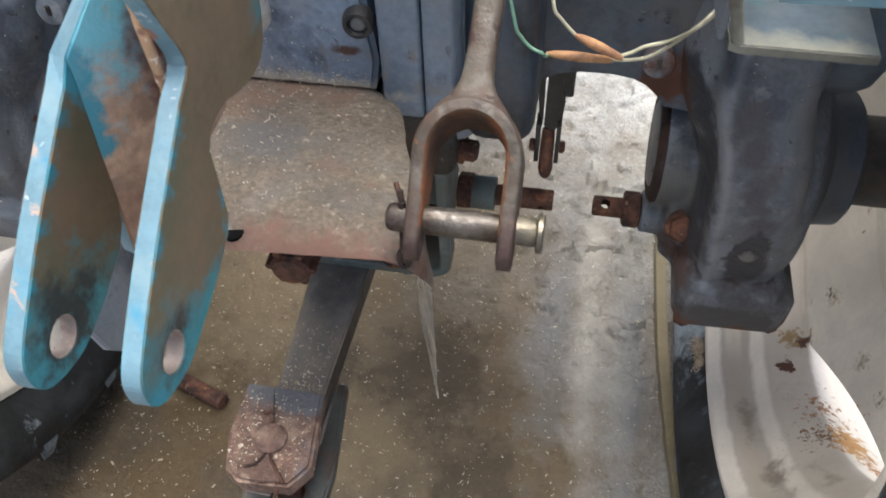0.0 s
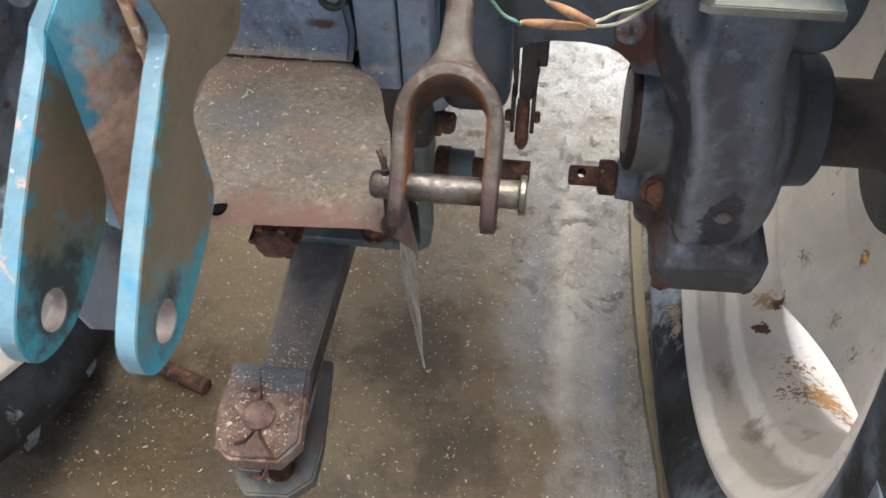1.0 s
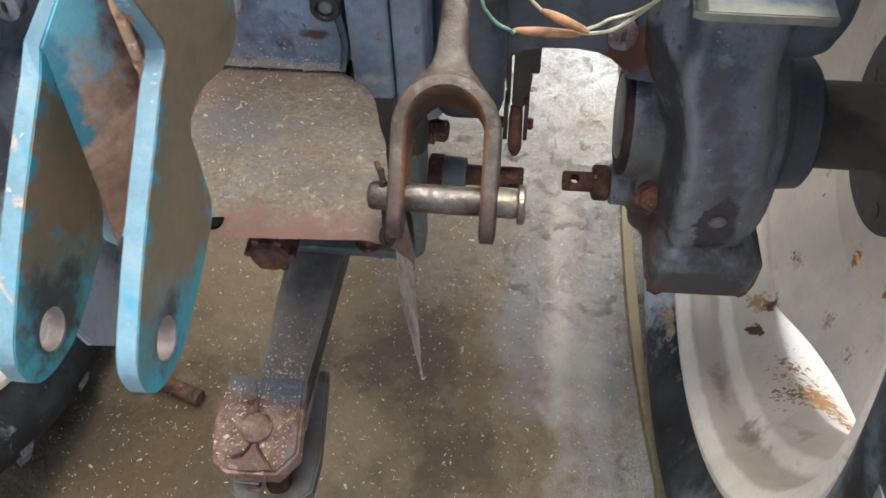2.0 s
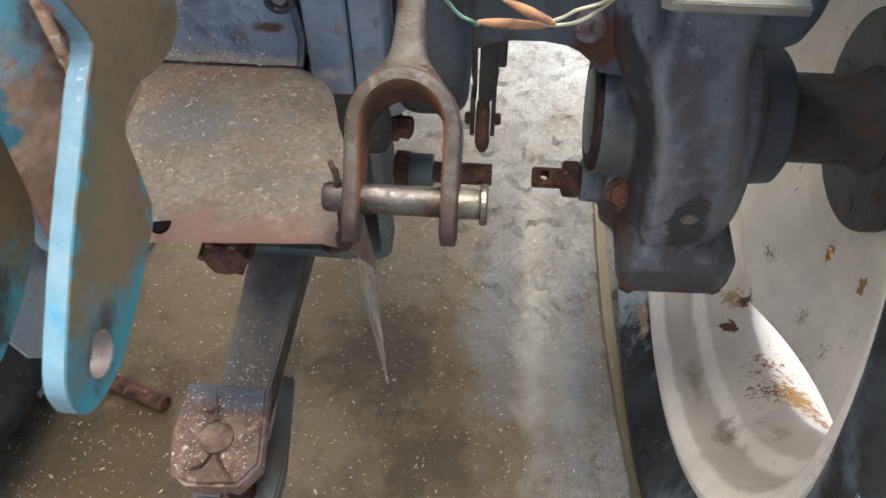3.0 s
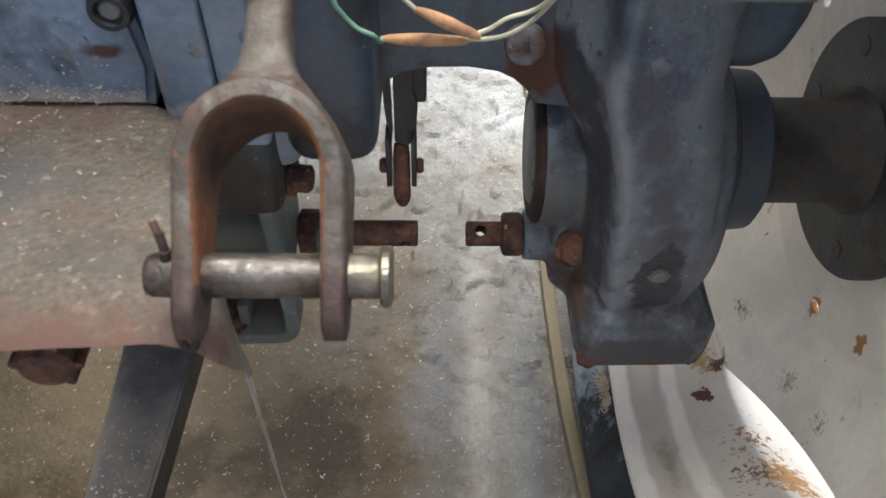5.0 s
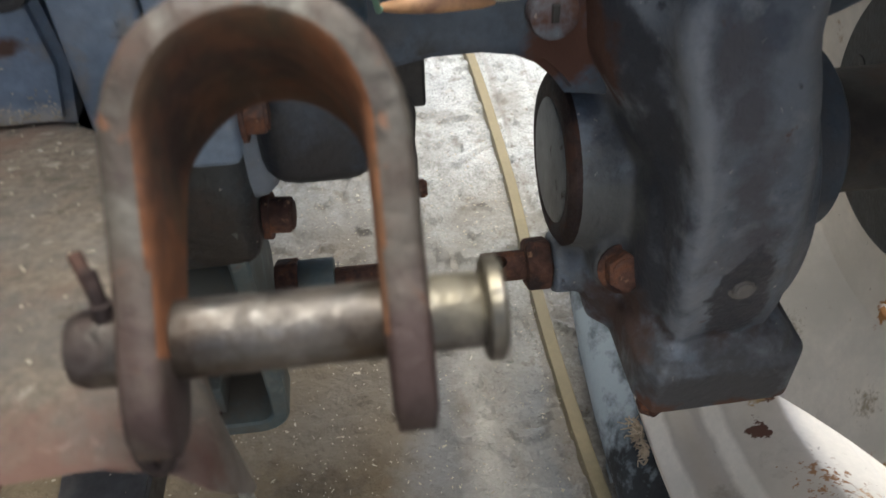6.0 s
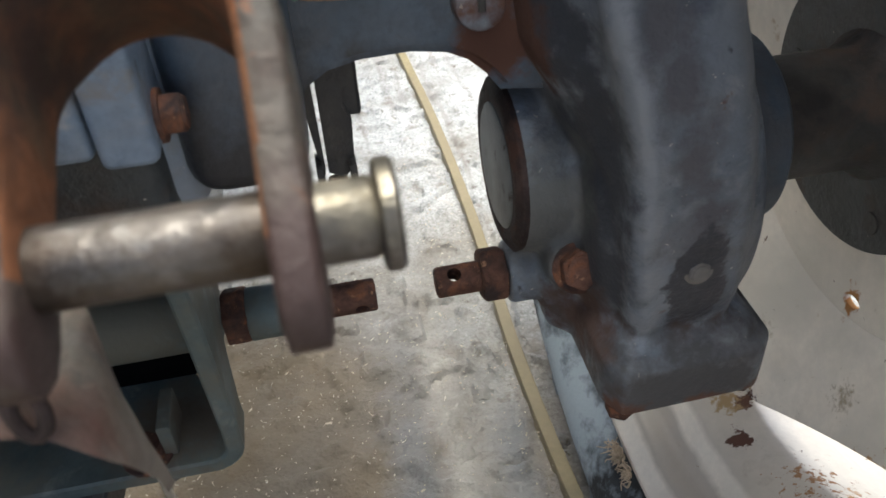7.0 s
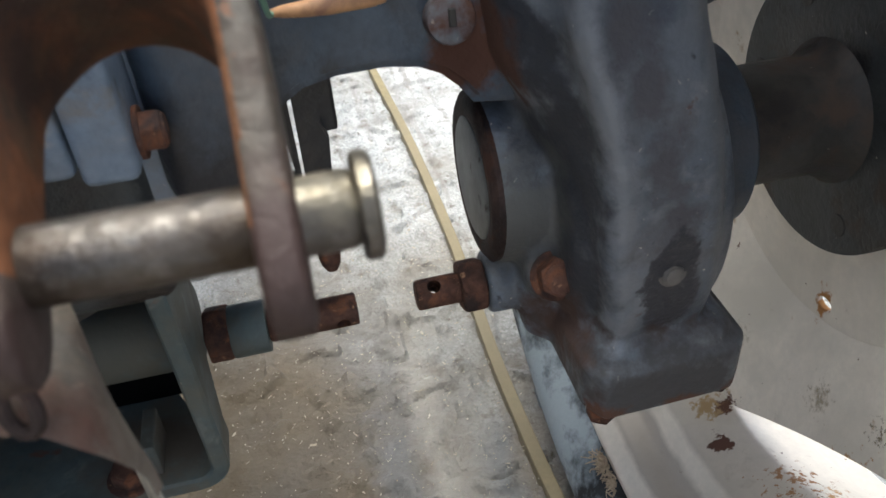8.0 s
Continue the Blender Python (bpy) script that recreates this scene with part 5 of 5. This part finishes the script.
# ---- top link with fork ----
def top_link():
    u = Vector((0, math.cos(radians(37)), math.sin(radians(37))))
    n = Vector((0, -u.z, u.y))  # towards the rear
    c = Vector((0.0795, 0.610, 0.6605))
    th = thing("top_link", c, "rusty grey forked link rod with a plated pin", "link rod")
    half, ro = 0.0250, 0.0285
    # the fork: one strap bent into a U
    pts = [(-half, -0.0225), (-half, -0.0215), (-half, -0.0185), (-half, -0.0125), (-half, -0.004), (-half, 0.004), (-half, 0.012), (-half, 0.026)]
    pts += [(-half * math.cos(a), 0.034 + 0.0265 * math.sin(a)) for a in [radians(6 + 8.4 * k) for k in range(21)]]
    pts += [(half, 0.026), (half, 0.012), (half, 0.004), (half, -0.004), (half, -0.0125), (half, -0.0185), (half, -0.0215), (half, -0.0225)]
    sections = []
    for i, (x, h) in enumerate(pts):
        a, b_ = pts[max(0, i - 1)], pts[min(len(pts) - 1, i + 1)]
        d = Vector((b_[0] - a[0], 0, 0)) + u * (b_[1] - a[1])
        d.normalize()
        out = d.cross(n).normalized()
        broad = min(1.0, max(0.0, (h - 0.002) / 0.05)) ** 1.4
        t, wn1, wn0 = 0.0048, 0.0125 + 0.0115 * broad, 0.0125 + 0.0130 * broad
        if h < -0.005:
            wn1 = wn0 = 0.0132 * math.sqrt(max(0.04, 1 - ((-0.005 - h) / 0.0179) ** 2))
            t *= 0.95 if h > -0.020 else 0.8
        p = c + Vector((x, 0, 0)) + u * h
        ring = []
        for k in range(24):
            a2 = 2 * math.pi * k / 24
            cs, sn = math.cos(a2), math.sin(a2)
            ring.append(p + out * t * math.copysign(abs(cs) ** 0.42, cs) + n * (wn1 if sn > 0 else wn0) * math.copysign(abs(sn) ** 0.42, sn))
        sections.append(ring)
    fb = loft(sections)
    for f in fb.faces:
        m = f.calc_center_median()
        q = m - (c + u * min(0.034, (m - c).dot(u)))
        q -= n * q.dot(n)
        if f.normal.dot(q) < 0 and abs(f.normal.dot(n)) < 0.8 and (m - c).dot(u) > -0.003:
            f.material_index = 1
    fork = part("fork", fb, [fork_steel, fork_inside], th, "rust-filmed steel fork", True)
    # shank and rod
    sec = []
    for h, wx, wn_ in ((0.0570, 0.0215, 0.0215), (0.0615, 0.0195, 0.0175), (0.066, 0.0160, 0.0130), (0.071, 0.0120, 0.0095), (0.0765, 0.0095, 0.0088), (0.084, 0.0084, 0.0083), (0.095, 0.0080, 0.008), (0.12, 0.0082, 0.0078), (0.20, 0.0095, 0.0078)):
        p = c + u * h + Vector((-0.001 + (h - 0.07) * 0.03, 0, 0))
        sec.append([p + Vector((1, 0, 0)) * wx * math.copysign(abs(math.cos(a)) ** 0.6, math.cos(a)) + n * wn_ * math.copysign(abs(math.sin(a)) ** 0.6, math.sin(a)) for a in [2 * math.pi * k / 20 for k in range(20)]])
    part("rod", loft(sec), fork_steel, th, "pale worn rod", True)
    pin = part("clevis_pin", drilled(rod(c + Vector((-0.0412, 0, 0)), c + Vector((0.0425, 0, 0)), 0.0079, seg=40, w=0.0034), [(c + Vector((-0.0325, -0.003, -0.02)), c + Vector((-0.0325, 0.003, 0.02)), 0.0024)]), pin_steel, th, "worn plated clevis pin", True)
    part("pin_head", lathe([(0.0405, 0.0), (0.0405, 0.0100), (0.0412, 0.0108), (0.0436, 0.0108), (0.0445, 0.010), (0.0445, 0)], c, 36), pin_steel, pin, "thin flanged head", True)
    w = Vector((0, 0.14, 0.99))
    e = c + Vector((-0.0325, 0, 0))
    part("cotter_pin", sweep([e + w * z for z in (0.011, 0.0, -0.012, -0.024)], 0.0021, 10), dark_rust, pin, "rusty split pin", True)
    eye = [e + w * (-0.0305 - 0.0065 * math.cos(2 * math.pi * k / 16)) + Vector((0.0030 * math.sin(2 * math.pi * k / 16), 0, 0)) for k in range(17)]
    part("cotter_eye", sweep(eye, 0.0017, 8), dark_rust, pin, "", True)
    for dx, dy in ((-0.0045, 0.007), (-0.001, 0.002)):
        part("cotter_tail", sweep(smooth_line([e + w * 0.009, e + w * 0.0135 + Vector((dx * 0.4, dy * 0.4, 0)), e + w * 0.017 + Vector((dx, dy, 0))], 5), 0.0016, 8), dark_rust, pin, "", True)
    return th


top_link()


# ---- blue hitch bracket ----
def hitch_bracket():
    th = thing("hitch_bracket", (-0.06, 0.56, 0.75), "light blue hitch bracket of two holed plates, paint worn brown", "bracket")
    outline = [(0.4685, 0.690), (0.4700, 0.680), (0.4790, 0.672), (0.490, 0.667), (0.505, 0.6655), (0.530, 0.671), (0.552, 0.678), (0.566, 0.684), (0.572, 0.692), (0.5735, 0.715), (0.5745, 0.733), (0.5790, 0.7385), (0.5840, 0.7402), (0.5930, 0.7405),
               (0.603, 0.7388), (0.613, 0.7345), (0.625, 0.7305), (0.638, 0.7285), (0.648, 0.7300), (0.655, 0.7355), (0.659, 0.745), (0.662, 0.757), (0.670, 0.772), (0.70, 0.79), (0.78, 0.80), (0.78, 0.90), (0.535, 0.90), (0.5645, 0.819), (0.571, 0.802), (0.5760, 0.790), (0.5785, 0.7825), (0.5782, 0.7780),
               (0.5745, 0.7748), (0.5695, 0.7722), (0.5645, 0.7700), (0.559, 0.7664), (0.553, 0.762), (0.514, 0.736), (0.4735, 0.704)]
    foot = [(0.553, 0.762), (0.514, 0.736), (0.480, 0.7095), (0.4705, 0.699), (0.4685, 0.690), (0.4700, 0.6805), (0.4765, 0.6725), (0.490, 0.667), (0.505, 0.6655), (0.530, 0.671)]
    foot = [(p.x, p.y) for p in smooth_line([Vector((y, z, 0)) for y, z in foot], 4)]
    cheek = [(0.4685, 0.690), (0.4700, 0.680), (0.4790, 0.672), (0.490, 0.667), (0.505, 0.6655), (0.530, 0.671), (0.552, 0.680), (0.561, 0.688),
             (0.566, 0.70), (0.573, 0.74), (0.5745, 0.7790), (0.566, 0.770), (0.553, 0.762), (0.514, 0.736), (0.4735, 0.704)]
    outline, cheek = foot + outline[6:-3], foot + cheek[6:-3]
    for ol, x0, x1 in ((outline, -0.0405, -0.0310), (cheek, -0.0935, -0.0840)):
        bm = slab(ol, x0, x1, "x", [circle((0.4955, 0.6845), 0.0102, 32)], 0.0006, 2, (0, 1, 2))
        if x0 < -0.08:
            for v in bm.verts:
                v.co.y += 0.0037 * (x1 - v.co.x) / 0.0095 if v.co.y > 0.5735 and v.co.z > 0.745 else 0.0
        part("side_plate", bm, [blue_face, blue_edge, bare_steel], th, "grimy plate with bright blue edge and worn hole", False)
    # web: the cheek bent inwards to meet the other plate
    web = slab([(0.0, 0.664), (0.008, 0.675), (0.02, 0.690), (0.045, 0.70), (0.064, 0.72), (0.064, 0.846), (0.03, 0.814), (0.0, 0.7790)], 0.0, 0.0095, "y", (), 0.0008, 2, (0, 1, 1))
    for v in web.verts:
        p, w = v.co.x, v.co.y
        p -= 0.0038 * (w / 0.0095) * max(0.0, 1 - p / 0.02)
        v.co.x, v.co.y = -0.084 + 0.66 * p - 0.75 * w, 0.5745 + 0.75 * p + 0.66 * w - 0.19 * max(0, 0.74 - v.co.z)
    part("web", web, [web_paint, blue_edge], th, "brown primer web with flaking blue paint")
    weld = smooth_line([(-0.0415, 0.573, 0.825), (-0.0425, 0.5735, 0.80), (-0.0425, 0.5745, 0.765), (-0.0425, 0.574, 0.74)], 8)
    part("weld_bead", sweep(weld, 0.003, 10, [0.0024 + 0.0007 * noise.noise(Vector((i * 0.9, 2, 0))) for i in range(len(weld))]), weld_scale, th, "rusty weld bead", True)
    return th


hitch_bracket()


# ---- wiring ----
def wiring():
    th = thing("wiring", (0.14, 0.84, 0.63), "pale wires joined with orange tape", "wire")
    a = [(0.074, 0.82, 0.76), (0.079, 0.80, 0.70), (0.0873, 0.786, 0.6664), (0.0914, 0.786, 0.6568), (0.0987, 0.786, 0.6481), (0.1067, 0.786, 0.6439), (0.1086, 0.800, 0.6310), (0.1101, 0.806, 0.6289)]
    b_ = [(0.100, 0.862, 0.76), (0.106, 0.83, 0.71), (0.1107, 0.804, 0.6730), (0.1176, 0.804, 0.6596), (0.1291, 0.804, 0.6468)]
    c1 = [(0.1587, 0.8040, 0.6333), (0.1680, 0.8040, 0.6377), (0.1764, 0.8040, 0.6437), (0.1916, 0.8040, 0.6497), (0.2006, 0.7720, 0.6825), (0.2100, 0.7720, 0.6940), (0.2143, 0.7720, 0.6996), (0.2235, 0.7740, 0.7183), (0.2283, 0.8000, 0.7450)]
    c2 = [(0.1531, 0.8060, 0.6289), (0.1669, 0.8060, 0.6297), (0.1792, 0.8060, 0.6335), (0.1924, 0.8060, 0.6441), (0.2032, 0.7720, 0.6865), (0.2113, 0.7720, 0.6997), (0.2250, 0.7740, 0.7275), (0.2253, 0.8000, 0.7450)]
    joints = (((0.1086, 0.806, 0.6292), (0.1568, 0.806, 0.6282)), ((0.1277, 0.803, 0.6491), (0.1624, 0.803, 0.6325)))
    part("wire", sweep(smooth_line(a, 6), 0.0013, 8), wire_green, th, "green sheathed wire", True)
    for w in (b_, c1, c2):
        part("wire", sweep(smooth_line(w, 6), 0.0013, 8), wire_white, th, "", True)
    for p, q in joints:
        p, q = Vector(p), Vector(q)
        part("tape_joint", sweep([p.lerp(q, t) for t in (0, 0.12, 0.3, 0.5, 0.7, 0.88, 1)], 0.003, 12, [0.0013, 0.0026, 0.0034, 0.0037, 0.0032, 0.0028, 0.0014]), tape_orange, th, "orange taped joint", True)


wiring()


# ---- rusty rod on the floor ----
rd = thing("rusty_rod", (-0.3866, 0.841, -0.01), "short rusty round rod lying on stained concrete", "rod")
part("rod", rod((-0.3866, 0.841, 0.002), (-0.2886, 0.8081, 0.002), 0.0115, seg=28, w=0.0012), rust, rd, "", True)


# ---- strip on the ground ----
def floor_strip():
    line = smooth_line([(0.335, 0.62, 0), (0.327, 0.75, 0), (0.314, 0.85, 0), (0.302, 0.99, 0), (0.298, 1.2, 0), (0.306, 1.45, 0), (0.303, 1.75, 0), (0.290, 2.03, 0), (0.27, 2.4, 0)], 8)
    sec = [[p + Vector((dx, 0, z)) for dx, z in ((-0.0080, -0.012), (-0.0080, 0.006), (-0.0070, 0.0075), (0.0070, 0.0075), (0.0080, 0.006), (0.0080, -0.012))] for p in line]
    ob = part("floor_strip", loft(sec), strip_wood)
    return tagged(ob, "long weathered yellow strip lying on concrete by the tyre", "strip")


floor_strip()


# ---- frayed cord caught at the bead ----
def frayed_cord():
    th = thing("frayed_cord", (0.322, 0.916, 0.155), "tuft of frayed tan cord caught at the rim", "cord")
    rng = random.Random(3)
    for knot, (y0, n) in enumerate(((0.918, 34), (0.897, 20))):
        base = Vector((0.3285, y0, AX_Z - math.sqrt(0.3515 ** 2 - (y0 - AX_Y) ** 2)))
        for k in range(n):
            p = base + Vector((rng.uniform(-0.003, 0.001), rng.gauss(0, 0.0035), rng.uniform(-0.001, 0.003)))
            d = Vector((-rng.uniform(0.2, 1.0), rng.gauss(-0.2, 0.8), rng.uniform(-0.3, 0.9))).normalized() * rng.uniform(0.006, 0.021 if knot == 0 else 0.013)
            bend = Vector((rng.gauss(0, 0.0022), rng.gauss(0, 0.0022), rng.gauss(0, 0.0015)))
            line = smooth_line([p, p + d * 0.45 + bend, p + d * 0.8 - bend * 0.6, p + d + bend], 3)
            part("strand", sweep(line, 0.0009, 5, [0.0013 - 0.001 * i / len(line) for i in range(len(line))]), frayed, th)


frayed_cord()


# ---- chaff ----
def scatter(name, count, where, lo, hi, label, thin=1.0):
    rng = random.Random(7)
    verts, faces = [], []
    for _ in range(count):
        p = where(rng)
        if p is None:
            continue
        ln, wd, a = lo + (hi - lo) * rng.random() ** 2, rng.uniform(0.00025, 0.0010) * thin, rng.uniform(0, math.pi)
        if rng.random() < 0.6:
            ln *= 0.45
        elif rng.random() < 0.06:
            ln, wd = ln * 1.4, wd * 2.2
        d, s = Vector((math.cos(a), math.sin(a), rng.uniform(-0.15, 0.15))) * ln / 2, Vector((-math.sin(a), math.cos(a), 0)) * wd
        k = len(verts)
        e0, e1, k0 = rng.uniform(0.2, 1), rng.uniform(0.2, 1), rng.uniform(-0.3, 0.3)
        ring = (p - d - s * e0, p + d * (1 + k0) - s * e1, p + d * (1 - k0) + s, p - d + s * e0)
        for q in ring:
            verts.append(q)
        for q in ring:
            verts.append(q + Vector((0, 0, 0.0006)))
        faces += [(k + 3, k + 2, k + 1, k), (k + 4, k + 5, k + 6, k + 7), (k, k + 1, k + 5, k + 4), (k + 1, k + 2, k + 6, k + 5), (k + 2, k + 3, k + 7, k + 6), (k + 3, k, k + 4, k + 7)]
    me = bpy.data.meshes.new(name)
    me.from_pydata(verts, [], faces)
    me.materials.append(chaff_mat)
    return tagged(new(name, me), label, "chaff", kind="stuff")


def on_floor(rng):
    x, y = rng.uniform(-0.6, 0.32), rng.uniform(0.45, 1.7)
    return Vector((x, y, 0.0005))


def on_drawbar(rng):
    if rng.random() < 0.55:
        return on_bar((rng.uniform(-0.092, -0.036), rng.uniform(0.55, 0.615), 0.4255))
    return on_bar((rng.uniform(-0.077, -0.042), 0.626 + min(0.12, rng.expovariate(1 / 0.03)), 0.4055))


def on_shield(rng):
    x, y = rng.uniform(-0.125, 0.02), rng.uniform(0.62, 0.775)
    if rng.random() > 0.2 + 0.8 * min(1, max(0, (0.02 - x) / 0.12)):
        return None
    v = min(1.0, (0.784 - y) / (0.174 + 0.027 * (1 - (x + 0.128) / 0.174)))
    return Vector((x, y, 0.606 + 0.036 * v ** 1.1 + 0.0006))


def on_cover(rng):
    h = min(0.06, rng.expovariate(1 / (0.004 if rng.random() < 0.6 else 0.02)))
    return Vector((rng.uniform(-0.125, -0.015), 0.7755 - 0.0012 * rng.random(), 0.608 + h))


scatter("floor_chaff", 6500, on_floor, 0.0012, 0.0058, "pale chaff scattered on the concrete floor")
scatter("drawbar_chaff", 420, on_drawbar, 0.0006, 0.0036, "pale chaff lying on the drawbar")
scatter("shield_chaff", 460, on_shield, 0.0008, 0.0034, "pale chaff lying on the steel shield", 0.5)
scatter("cover_chaff", 460, on_cover, 0.0006, 0.0022, "pale chaff dust clinging to the rear cover's foot", 0.5)
